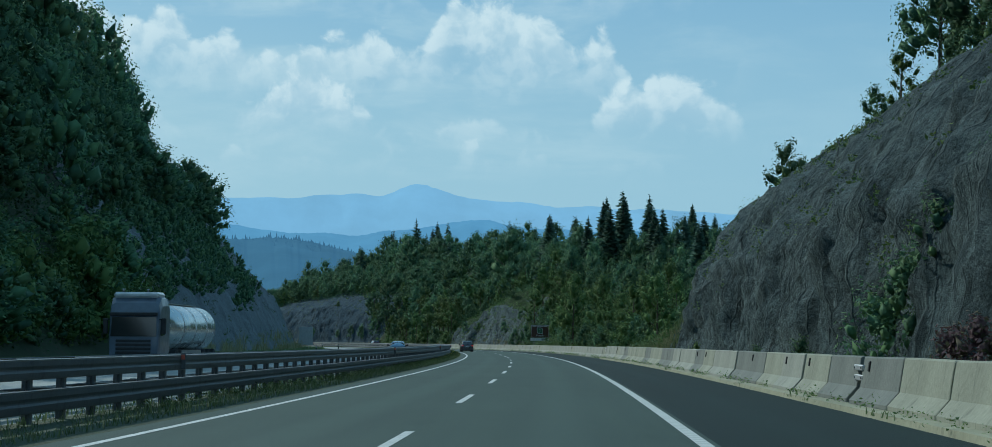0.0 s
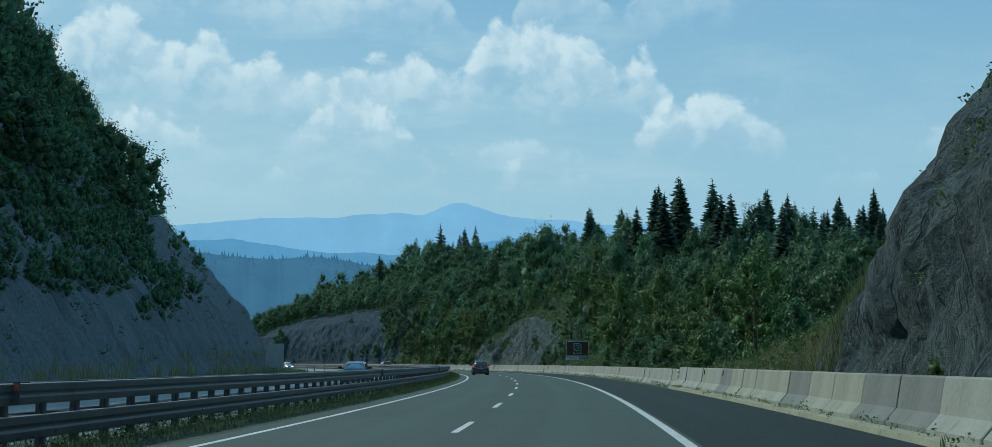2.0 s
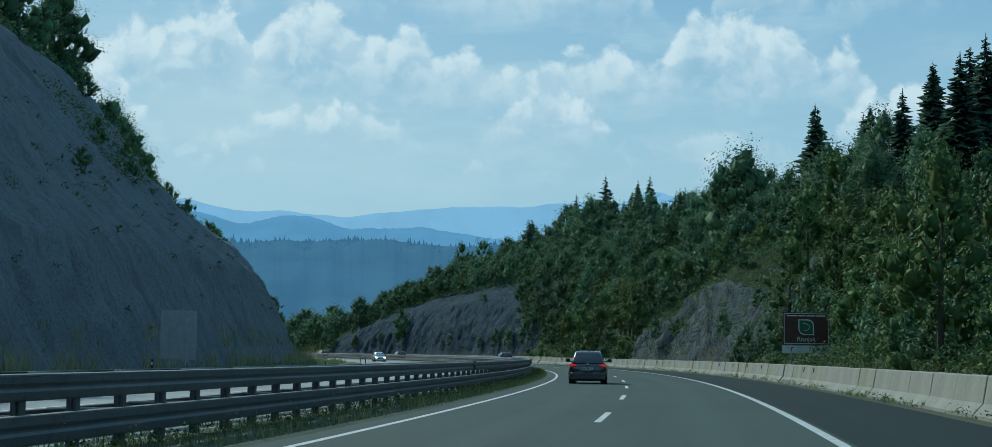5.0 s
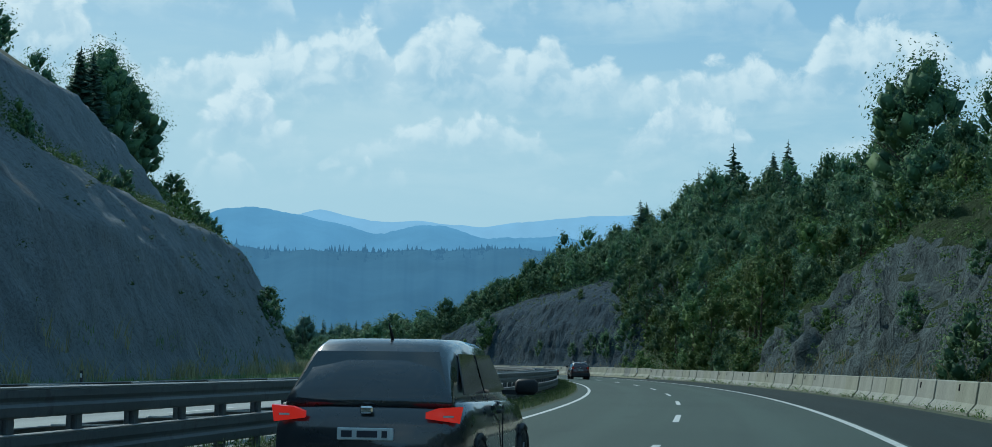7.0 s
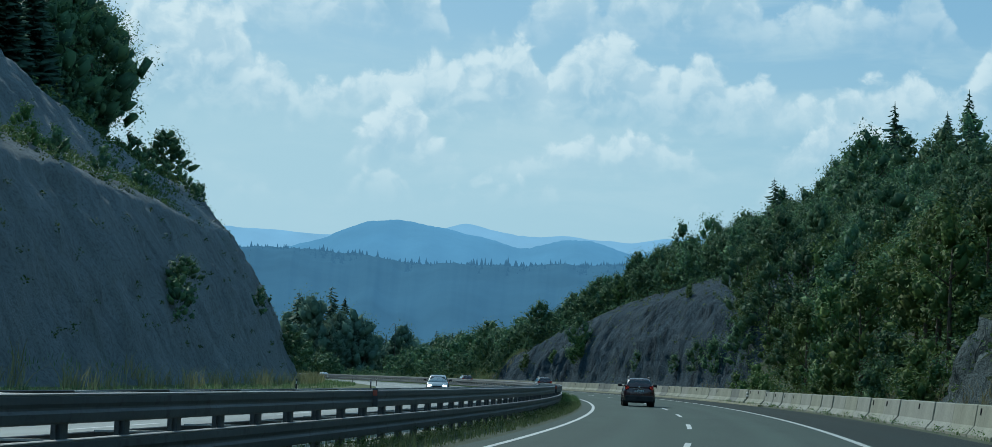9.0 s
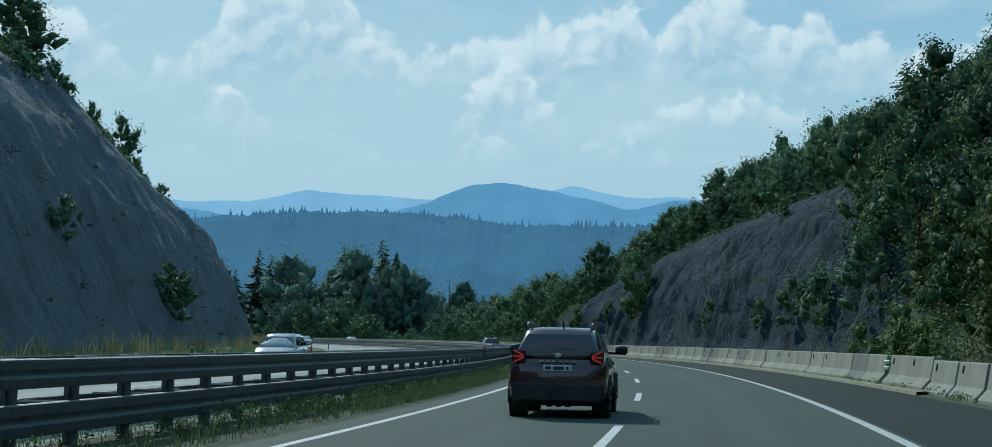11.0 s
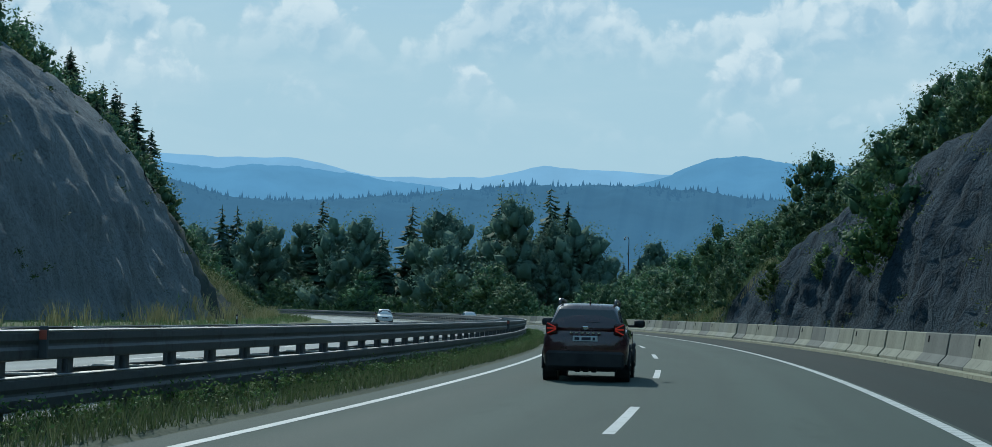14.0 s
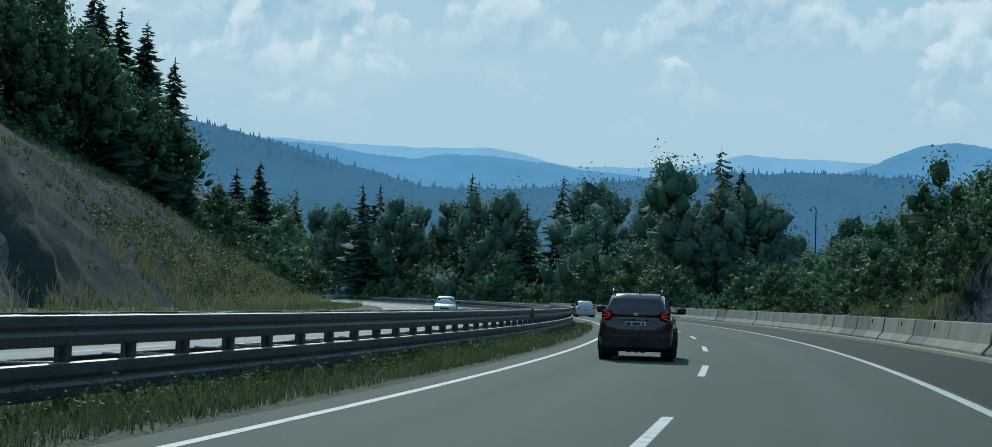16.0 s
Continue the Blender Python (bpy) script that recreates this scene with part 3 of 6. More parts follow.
LEFT = {
    -110: ((31, 0), (34, 2), (40, 8), (47, 17), (58, 32), (75, 50), (110, 70)),
    70: ((31, 0), (34, 2), (40, 8), (47, 17), (58, 31), (75, 47), (110, 66)),
    150: ((31, 0), (35, 6), (41, 13), (47, 20), (58, 31), (75, 44), (110, 60)),
    230: ((30.5, 0), (34.5, 8), (40, 13), (45, 20), (52, 28), (66, 38), (110, 54)),
    300: ((30.3, 0), (34.5, 9), (39, 13.2), (43.5, 18.5), (50, 26.5), (60, 34), (110, 50)),
    322: ((30.3, 0), (34.5, 9.3), (38.5, 12.8), (42.3, 16.2), (50, 26), (57, 31), (110, 47)),
    360: ((30.8, 0), (34.6, 7.5), (38.3, 12.8), (45.5, 15.6), (52, 25.5), (60, 31), (110, 45)),
    400: ((31.2, 0), (35.6, 8), (38.8, 13.6), (46.5, 17.2), (53, 27), (60, 31), (110, 44)),
    440: ((31.6, 0), (35.6, 8.5), (39, 14.3), (47, 18.5), (53, 25.5), (62, 29), (110, 41)),
    492: ((31.8, 0), (36.8, 11), (40.8, 17), (45.4, 22), (53, 25), (66, 29), (110, 38)),
    530: ((31.8, 0), (34.8, 8.4), (37.6, 13.2), (43, 16.8), (52, 24.5), (66, 28), (110, 36)),
    573: ((31, 0), (33.7, 7), (37, 13), (41, 17), (47.5, 21), (62, 24), (110, 32)),
    584: ((31, 0), (33.5, 5.5), (36.5, 10.5), (39.5, 13.8), (47, 18), (60, 21.5), (110, 28)),
    594: ((30.5, 0), (36, 4.6), (42, 9.5), (49, 14), (57, 17.5), (70, 20.5), (110, 26)),
    645: ((31, 0), (36, 4.0), (42, 8.5), (49, 12.5), (57, 15.5), (70, 18), (110, 23)),
    690: ((31, 0), (36, 3), (42, 6.5), (49, 9.5), (57, 11.5), (70, 13.5), (110, 16)),
    730: ((31, 0), (36, .6), (42, 1.2), (49, 1.8), (57, 2.2), (70, 2.8), (110, 3.5)),
    960: ((31, 0), (36, .4), (42, .8), (49, 1.2), (57, 1.6), (70, 2.0), (110, 2.5)),
}


def section(table, s):
    ks = sorted(table)
    s = min(max(s, ks[0]), ks[-1])
    j = max(1, next(i for i, k in enumerate(ks) if k >= s)) if s > ks[0] else 1
    a, b = ks[j - 1], ks[j]
    f = (s - a) / (b - a)
    f = f * f * (3 - 2 * f)
    A, B = np.array(table[a], float), np.array(table[b], float)
    return A + (B - A) * f


def height(table, s, d):
    c = section(table, s)
    return float(np.interp(d, c[:, 0], c[:, 1]))


def fbm(p, oct=4):
    return noise.fractal(p, 1.0, 2.1, oct)


def hillside(name, table, side, s0, s1, ds, cuts, mat, label, rough, seam, drape=0.0):
    """A slope swept along the road, broken up by ribs, ledges and lumps of rock."""
    verts, faces, uvs = [], [], []
    ss = np.arange(s0, s1 + ds * 0.5, ds)
    n = None
    for s in ss:
        c = section(table, s)
        arc = np.concatenate([[0], np.cumsum(np.hypot(np.diff(c[:, 0]), np.diff(c[:, 1])))])
        q = np.concatenate([np.linspace(arc[0], arc[4], cuts, endpoint=False), np.linspace(arc[4], arc[6], cuts // 3)])
        dd, zz = np.interp(q, arc, c[:, 0]), np.interp(q, arc, c[:, 1])
        out_d, out_z = c[-1]
        dd, zz = np.append(dd, [out_d + 45, out_d + 120, out_d + 190]), np.append(zz, [out_z * 0.92, out_z * 0.45, -1.2])
        q = np.append(q, [q[-1] + 45, q[-1] + 120, q[-1] + 190])
        tu, tz = np.gradient(dd), np.gradient(zz)
        ln = np.hypot(tu, tz)
        nu, nz = -tz / ln, tu / ln
        n = len(q)
        fade = min(1.0, (s - s0) / 6 if seam else 1.0, (s1 - s) / 6 if seam else 1.0)
        for i in range(n):
            base = P(s, side * dd[i], zz[i])
            steep = min(1.0, abs(tz[i] / ln[i]) * 1.25)
            k = Vector((s * 0.16 + zz[i] * 0.05, dd[i] * 0.05, zz[i] * 0.035))
            rib = abs(fbm(k + Vector((7, 3, side * 5)), 3))
            strata = abs(noise.noise(Vector(((s * 0.45 + zz[i] * 0.8) * 0.55, (s - zz[i] * 0.6) * 0.07, side))))
            lump = fbm(base * 0.33, 4)
            chip = fbm(base * 1.1, 3)
            fold = abs(noise.noise(Vector((s * 0.30 + 0.5 * noise.noise(Vector((s * 0.1, zz[i] * 0.2, 4))), zz[i] * 0.03, 9)))) + 0.5 * abs(noise.noise(Vector((s * 0.8, zz[i] * 0.07, 2))))
            off = (1.7 * rib + 0.9 * lump + 0.6 * chip + 0.5 * strata - 1.0) * rough * steep + 0.5 * (1 - steep) * fbm(base * 0.08, 2)
            if drape:
                off = off * (1 - drape) + (2.2 * fold + 0.25 * lump + 0.12 * chip - 0.9) * steep * drape
            off *= min(1.0, q[i] / 2.0) * fade
            u, z = dd[i] + nu[i] * off, zz[i] + nz[i] * off
            verts.append(P(s, side * max(u, dd[0] - 0.9), z))
            uvs.append((s, q[i]))
    for i in range(len(ss) - 1):
        for k in range(n - 1):
            a = i * n + k
            f = (a, a + 1, a + n + 1, a + n)
            faces.append(f if side < 0 else f[::-1])
    me = mesh(name, verts, faces, mat, True)
    lay = me.uv_layers.new(name="UVMap")
    lay.data.foreach_set("uv", [c for l in me.loops for c in uvs[l.vertex_index]])
    if mat is not M["grass"]:
        me.materials.append(M["forest_floor"])
        me.polygons.foreach_set("material_index", [1 if k >= cuts + 1 else 0 for i in range(len(ss) - 1) for k in range(n - 1)])
    ob = part(name, me)
    tagged(ob, label, "hillside", kind="structure")
    return ob


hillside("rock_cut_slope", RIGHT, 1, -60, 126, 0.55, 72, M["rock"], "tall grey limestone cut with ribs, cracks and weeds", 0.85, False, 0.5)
hillside("wooded_slope", RIGHT, 1, 126, 296, 2.0, 24, M["forest_floor"], "green overgrown slope behind the concrete barrier", 0.35, False)
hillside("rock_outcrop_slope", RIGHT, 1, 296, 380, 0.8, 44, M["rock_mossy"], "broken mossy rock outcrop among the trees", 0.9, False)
hillside("wooded_slope", RIGHT, 1, 380, 440, 2.0, 24, M["forest_floor"], "green overgrown slope between two rock faces", 0.35, False)
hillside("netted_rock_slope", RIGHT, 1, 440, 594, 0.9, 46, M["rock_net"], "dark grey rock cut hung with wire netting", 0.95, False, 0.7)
hillside("meadow_slope", RIGHT, 1, 594, 960, 6.0, 18, M["grass"], "low grassy ground beyond the last rock cut", 0.2, False)
hillside("wooded_hillside", LEFT, -1, -100, 150, 1.6, 36, M["forest_floor"], "steep dark wooded hillside in shade", 0.5, False)
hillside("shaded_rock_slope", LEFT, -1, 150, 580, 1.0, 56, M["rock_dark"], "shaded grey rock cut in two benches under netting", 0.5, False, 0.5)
hillside("scree_slope", LEFT, -1, 578.5, 700, 1.5, 36, two_scale("pale_scree", (0.042, 0.054, 0.053), (0.072, 0.087, 0.084), 0.2, 3.0, 0.95, 0.9, stain=(0.03, 0.045, 0.024), spec=0.04), "grey-green earth and scree embankment with grass", 0.45, False)
hillside("meadow_slope", LEFT, -1, 700, 960, 6.0, 18, M["grass"], "low grassy ground inside the bend", 0.2, False)


def ground_at(s, u):
    if u > 9.5:
        return height(RIGHT, s, u)
    if u < -31:
        return height(LEFT, s, -u)
    return 0.1


# ---- median guard rail: two facing rails, each with an upper and a lower beam, posts and cross struts ----
RAIL_N = 40


def beam_profile(u, z0, z1, side):
    """Broad folded sheet beam with a shallow hollow along its middle and a flat lip on top: closed thin section."""
    d = 0.05 * side
    h = z1 - z0
    out = [(u, z0), (u + d * 0.8, z0 + 0.012), (u + d, z0 + h * 0.34), (u + d * 0.6, z0 + h * 0.46), (u + d * 0.6, z0 + h * 0.54),
           (u + d, z0 + h * 0.68), (u + d, z1 - 0.022), (u + d * 0.72, z1 - 0.004), (u - d * 0.9, z1)]
    back = [(a - 0.012 * side, b - 0.012) for a, b in out[::-1]]
    return out + back


post_me = None
for sec in range(-1, 11):
    a, b = sec * 76.0, (sec + 1) * 76.0
    rail = tagged(part("guard_rail", None, m=Matrix.Translation(P(a, -8.5))), "dull galvanised double median guard rail on weedy earth", "guard rail", group="median guard rails")
    inv = Matrix.Translation(-P(a, -8.5))

    def put(name, prof, mat=M["steel"]):
        ob = strip(name, prof, a, b, 4.0, mat, "", parent=rail, uv=False, closed=True)
        ob.data.transform(inv)
    put("upper_beam", beam_profile(-7.75, 0.772, 1.065, 1))
    put("lower_beam", beam_profile(-7.75, 0.255, 0.59, 1))
    put("rear_upper_beam", beam_profile(-9.25, 0.772, 1.06, -1))
    # added paler strips paint the light caught by the rounded beam tops
    for z in (1.065, 0.59):
        put("top_edge", [(-7.70, z - 0.014), (-7.695, z + 0.006), (-7.72, z + 0.014), (-7.79, z + 0.014), (-7.79, z + 0.002), (-7.712, z + 0.002)], M["steel_edge"])
    put("rear_lower_beam", beam_profile(-9.25, 0.25, 0.525, -1))
    if post_me is None:
        bm = bmesh.new()
        box(bm, -0.07, 0.06, -0.08, 0.08, -0.2, 1.0, 0.012)
        box(bm, -0.012, 0.012, -0.13, -0.10, -0.2, 0.98)
        post_me = bm_mesh("post", bm, M["steel"])
        strut_me = box_mesh("strut", M["steel_light"], -0.70, 0.70, -0.02, 0.02, -0.012, 0.012)
        cap_me = box_mesh("top_strut", M["steel_light"], -0.70, 0.70, -0.035, 0.035, -0.012, 0.012)
    for k in range(45):
        s = a + 0.85 + 1.689 * k
        part("post", post_me, rail, m=inv @ along(s, -7.83, 0))
        if -20 < s < 640 and k % 2 == 0:
            part("strut", strut_me, rail, m=inv @ along(s + 0.9, -8.5, 0.54, 35))
            part("top_strut", cap_me, rail, m=inv @ along(s + 0.2, -8.5, 1.045, 35))

# reflector posts on the rail
bm = bmesh.new()
box(bm, -0.05, 0.05, -0.02, 0.02, 0.0, 0.34, 0.01)
reflector_me = bm_mesh("stalk", bm, M["steel"])
red_me = box_mesh("reflector", plain("red_white_reflector", (0.5, 0.12, 0.08), 0.3), -0.04, 0.04, -0.026, -0.021, 0.2, 0.3)
for s in range(30, 760, 48):
    d = tagged(part("delineator", None, m=along(s + 4, -7.66, 0.78)), "small grey delineator post with red reflector on the rail", "delineator", group="rail delineators")
    part("stalk", reflector_me, d)
    part("reflector", red_me, d, "red reflector")

# ---- concrete barrier: profiled blocks with dark joints ----
JP = [(6.62, 0.0), (6.62, 0.09), (6.86, 0.36), (6.97, 1.0), (7.0, 1.03), (7.22, 1.03), (7.25, 1.0), (7.36, 0.36), (7.58, 0.09), (7.58, 0.0)]


def block_mesh(length, mat, sag):
    verts, faces = [], []
    n = len(JP)
    ends = [-length / 2, -length / 2 + 0.03, length / 2 - 0.03, length / 2]
    for i, y in enumerate(ends):
        shrink = 0.02 if i in (0, 3) else 0.0
        for u, z in JP:
            cu = u - 7.1
            verts.append((cu * (1 - shrink * 2), y, z * (1 - shrink) + sag * y))
    for i in range(3):
        for k in range(n):
            a, b = i * n + k, i * n + (k + 1) % n
            faces.append((a, b, b + n, a + n))
    faces += [tuple(range(n))[::-1], tuple(range(3 * n, 4 * n))]
    return mesh("block", verts, faces, mat)


def bolt_slot():
    bm = bmesh.new()
    box(bm, -0.02, 0.02, -0.06, 0.06, -0.11, 0.11, 0.01)
    return bm_mesh("slot", bm, plain("dark_recess", (0.02, 0.02, 0.02), 0.9))


BL = 4.0
blocks = {}
slot_me = bolt_slot()
rng = random.Random(5)
GAPS = (34.6, 146.0, 415.5)
s = -60.0
while s < 760:
    gap = next((g for g in GAPS if s - 0.1 < g < s + BL), None)
    ln = BL
    key = (rng.choice(("concrete_new", "concrete_new", "concrete") if 150 < s < 408 else ("concrete", "concrete", "concrete_new", "concrete_grey")), rng.choice((-0.003, 0.0, 0.003)))
    if key not in blocks:
        blocks[key] = block_mesh(BL - 0.06, M[key[0]], key[1])
    word = {"concrete": "stained yellowish-grey", "concrete_new": "pale clean", "concrete_grey": "darker grey patched"}[key[0]]
    zb = 0.10 if s < 146 or s > 408 else 0.0
    bl = tagged(part("barrier_block", None, m=along(s + BL / 2, 7.1 + rng.uniform(-0.025, 0.025), zb, rng.uniform(-0.4, 0.4))),
                word + " concrete barrier block beside the hard shoulder", "concrete barrier", group="roadside barrier blocks")
    part("block", blocks[key], bl)
    if rng.random() < 0.3:
        part("slot", slot_me, bl, "dark lifting slot", m=pose(-0.175, 1.2, 0.82, 0, 9, 0))
    s += BL
    if gap:
        con = tagged(part("joint_plate", None, m=along(s + 0.28, 6.98, zb)), "pair of bolted steel plates bridging a barrier gap", "joint plate")
        for z in (0.56, 0.78):
            bm = bmesh.new()
            box(bm, -0.13, -0.06, -0.5, 0.5, z - 0.065, z + 0.065, 0.02)
            part("plate", bm_mesh("plate", bm, M["steel_light"]), con)
            for y in (-0.38, 0.38):
                part("bolt", box_mesh("bolt", M["steel"], -0.15, -0.13, y - 0.02, y + 0.02, z - 0.02, z + 0.02, bevel=0.005), con)
        s += 0.56

# ---- vegetation: leaf clumps, broad trees, spruces, bushes ----


def clumps(rg, centres, normals, size, flat=0.5):
    """Small folded leaf sprays, one pointed quad each, round the centres; arrays of verts and faces."""
    n = len(centres)
    nr = normals + rg.normal(0, flat, (n, 3))
    nr /= np.linalg.norm(nr, axis=1, keepdims=True) + 1e-9
    ref = rg.normal(0, 1, (n, 3))
    t = np.cross(nr, ref)
    t /= np.linalg.norm(t, axis=1, keepdims=True) + 1e-9
    b = np.cross(nr, t)
    sz = size * rg.uniform(0.6, 1.25, (n, 1))
    wob = rg.uniform(0.6, 1.25, (n, 4, 1))
    pat = [(-1.0, -0.1, 0.05), (0.1, -0.55, -0.2), (1.05, 0.15, 0.12), (-0.15, 0.6, -0.22)]
    v = np.stack([centres + (t * (x * sz) + b * (y * sz) + nr * (z * sz)) * wob[:, i] for i, (x, y, z) in enumerate(pat)], 1)
    return v.reshape(-1, 3), np.arange(n)[:, None] * 4 + np.array([[0, 1, 2, 3]])


def fast_mesh(name, verts, faces, mat):
    me = bpy.data.meshes.new(name)
    nv, nf = len(verts), len(faces)
    me.vertices.add(nv)
    me.vertices.foreach_set("co", np.asarray(verts, np.float32).ravel())
    me.loops.add(nf * 4)
    me.loops.foreach_set("vertex_index", np.asarray(faces, np.int32).ravel())
    me.polygons.add(nf)
    me.polygons.foreach_set("loop_start", np.arange(0, nf * 4, 4, dtype=np.int32))
    me.update(calc_edges=True)
    me.materials.append(mat)
    return me


def trunk_mesh(rg, h, r, limbs, spread):
    bm = bmesh.new()
    lean = rg.normal(0, 0.03 * h, 2)
    pts = [(lean[0] * f * f, lean[1] * f * f, h * f - 0.4 * (f == 0)) for f in (0, 0.25, 0.55, 0.85)]
    tube(bm, pts, [r * 1.25, r, r * 0.65, r * 0.25], 6)
    for k in range(limbs):
        a, z0 = rg.uniform(0, math.tau), h * rg.uniform(0.28, 0.65)
        L = spread * rg.uniform(0.5, 0.85)
        tube(bm, [(0, 0, z0), (L * 0.5 * math.cos(a), L * 0.5 * math.sin(a), z0 + L * 0.35), (L * math.cos(a), L * math.sin(a), z0 + L * 0.75)],
             [r * 0.42, r * 0.26, r * 0.1], 5)
    return bm_mesh("trunk", bm, M["bark"], True)


def cores(rg, mid, axis, br, lo=0.34, hi=0.66):
    """The dark leaf mass deep inside each bough, under its sprays: a small block with uneven corners."""
    g = np.linspace(-1, 1, 2)
    grid, quads, ids = [], [], {}
    k = len(g) - 1
    for ax in range(3):
        for side in (0, k):
            for i in range(k):
                for j in range(k):
                    q = []
                    for di, dj in ((0, 0), (1, 0), (1, 1), (0, 1)):
                        c = [0, 0, 0]
                        c[ax], c[(ax + 1) % 3], c[(ax + 2) % 3] = side, i + di, j + dj
                        if tuple(c) not in ids:
                            ids[tuple(c)] = len(grid)
                            grid.append([g[v] for v in c])
                        q.append(ids[tuple(c)])
                    quads.append(q if side else q[::-1])
    grid = np.array(grid)
    grid /= np.linalg.norm(grid, axis=1, keepdims=True)
    n = len(mid)
    turn = rg.normal(0, 1, (n, 3, 3))
    turn = np.linalg.qr(turn)[0]
    d = np.einsum("nij,vj->nvi", turn, grid)
    r = br[:, None, None] * rg.uniform(lo, hi, (n, len(grid), 1))
    v = mid[:, None] + d * r + axis[:, None] * (d * axis[:, None]).sum(2, keepdims=True) * r * 0.8
    return v.reshape(-1, 3), (np.arange(n)[:, None, None] * len(grid) + np.array(quads)[None]).reshape(-1, 4)


def broad_crown(rg, h, width, n, size, low=0.22, boughs=34, dense=(0.34, 0.66)):
    """Leaf sprays that face outwards on many rising boughs inside an egg-shaped crown, so that it is clumped, tufted and has gaps."""
    f = rg.uniform(0, 1, boughs) ** 0.85
    env = np.interp(f, [0, 0.15, 0.4, 0.7, 0.9, 1.0], [0.62, 0.92, 1.0, 0.72, 0.36, 0.08])
    a = rg.uniform(0, math.tau, boughs)
    rad = width * env * rg.uniform(0.35, 1.0, boughs) * rg.uniform(0.8, 1.1, boughs)
    mid = np.stack([rad * np.cos(a), rad * np.sin(a), h * (low + 0.04 + (0.93 - low) * f)], 1)
    axis = np.stack([np.cos(a) * 0.7, np.sin(a) * 0.7, 0.45 + 0.9 * f], 1)
    axis /= np.linalg.norm(axis, axis=1, keepdims=True)
    br = width * rg.uniform(0.17, 0.34, boughs)
    pick = rg.choice(boughs, n, p=br ** 2 / (br ** 2).sum())
    d = rg.normal(0, 1, (n, 3))
    d[:, 2] += 0.25
    d /= np.linalg.norm(d, axis=1, keepdims=True)
    rr = rg.uniform(0.5, 1.12, (n, 1)) * br[pick][:, None]
    along_axis = (d * axis[pick]).sum(1, keepdims=True)
    c = mid[pick] + d * rr + axis[pick] * along_axis * rr * 0.9
    v, q = clumps(rg, c, d + np.array([[0, 0, 0.2]]), size, 0.42)
    v2, q2 = cores(rg, mid, axis, br, *dense)
    return np.concatenate([v, v2]), np.concatenate([q, q2 + len(v)])


def spruce_crown(rg, h, width, whorls, per):
    """Drooping boughs in loose whorls, each a folded narrow spray with a ragged end."""
    vs, fs, off = [], [], 0
    for w in range(whorls):
        f = (w + rg.uniform(0.1, 0.9)) / whorls
        z = h * (0.08 + 0.91 * f)
        L0 = width * (1 - f) ** 0.74 + 0.22
        k = max(4, int(per * (1 - 0.6 * f)))
        for j in range(k):
            a = rg.uniform(0, math.tau)
            L = L0 * rg.uniform(0.5, 1.15)
            droop = L * rg.uniform(0.10, 0.55)
            wd = L * rg.uniform(0.14, 0.26) + 0.08
            ca, sa = math.cos(a), math.sin(a)
            zz = z + rg.normal(0, 0.02 * h)
            q = []
            for r, ww, dz in ((0.1, 0.35, 0.0), (0.6, 1.0, -0.55), (1.0, 0.25, -0.8)):
                for sgn in (-1, 0, 1):
                    x, y = L * r * rg.uniform(0.88, 1.1), sgn * wd * ww * rg.uniform(0.6, 1.4)
                    q.append((x * ca - y * sa, x * sa + y * ca, zz + dz * droop - abs(sgn) * wd * 0.7 * ww * rg.uniform(0.5, 1.5)))
            vs += q
            for i in range(2):
                for m_ in range(2):
                    b = off + i * 3 + m_
                    fs.append((b, b + 1, b + 4, b + 3))
            off += 9
    n0 = len(vs)
    vs += [(-0.10, 0, h * 0.92), (0.10, 0, h * 0.92), (0.03, 0, h * 1.02), (-0.03, 0, h * 1.02)]
    fs.append((n0, n0 + 1, n0 + 2, n0 + 3))
    return np.array(vs), np.array(fs)


kinds = {}


def make_kind(key, name, label, category, crown, trunk):
    ob = part(name, None, m=Matrix.Translation((0, 0, -500)))
    tagged(ob, label, category)
    if trunk:
        part("trunk", trunk, ob)
    part("crown" if trunk else "foliage", crown, ob)
    kinds.setdefault(key, []).append(ob)


rg = np.random.default_rng(11)
for i in range(4):
    h, w = (10.5, 4.0) if i % 2 else (9.5, 3.4)
    make_kind("tree", "broadleaf_tree", "dark green broadleaf tree with a ragged crown on the slope", "tree",
              fast_mesh("crown", *broad_crown(rg, h, w, 2500, 0.17, 0.16, 46, (0.34, 0.62)), M["leaf"]), trunk_mesh(rg, h, 0.19, 5, w))
for i in range(2):
    make_kind("tall_tree", "broadleaf_tree", "tall dark broadleaf tree over the rock cut", "tree",
              fast_mesh("crown", *broad_crown(rg, 18.5, 6.4, 5800, 0.195, 0.14, 100, (0.34, 0.64)), M["leaf"]), trunk_mesh(rg, 18.5, 0.3, 7, 6.0))
for i in range(3):
    h, w = 10.0, 3.8
    make_kind("far_tree", "broadleaf_tree", "green broadleaf tree deep in the wood", "tree",
              fast_mesh("crown", *broad_crown(rg, h, w, 1100, 0.20, 0.16, 50, (0.32, 0.58)), M["leaf"]), trunk_mesh(rg, h, 0.2, 3, w))
for i in range(3):
    make_kind("far_wood", "broadleaf_tree", "haze-tinted green broadleaf tree of the far wood", "tree",
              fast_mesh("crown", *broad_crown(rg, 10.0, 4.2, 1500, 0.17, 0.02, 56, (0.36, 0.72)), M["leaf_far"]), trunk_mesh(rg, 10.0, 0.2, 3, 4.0))
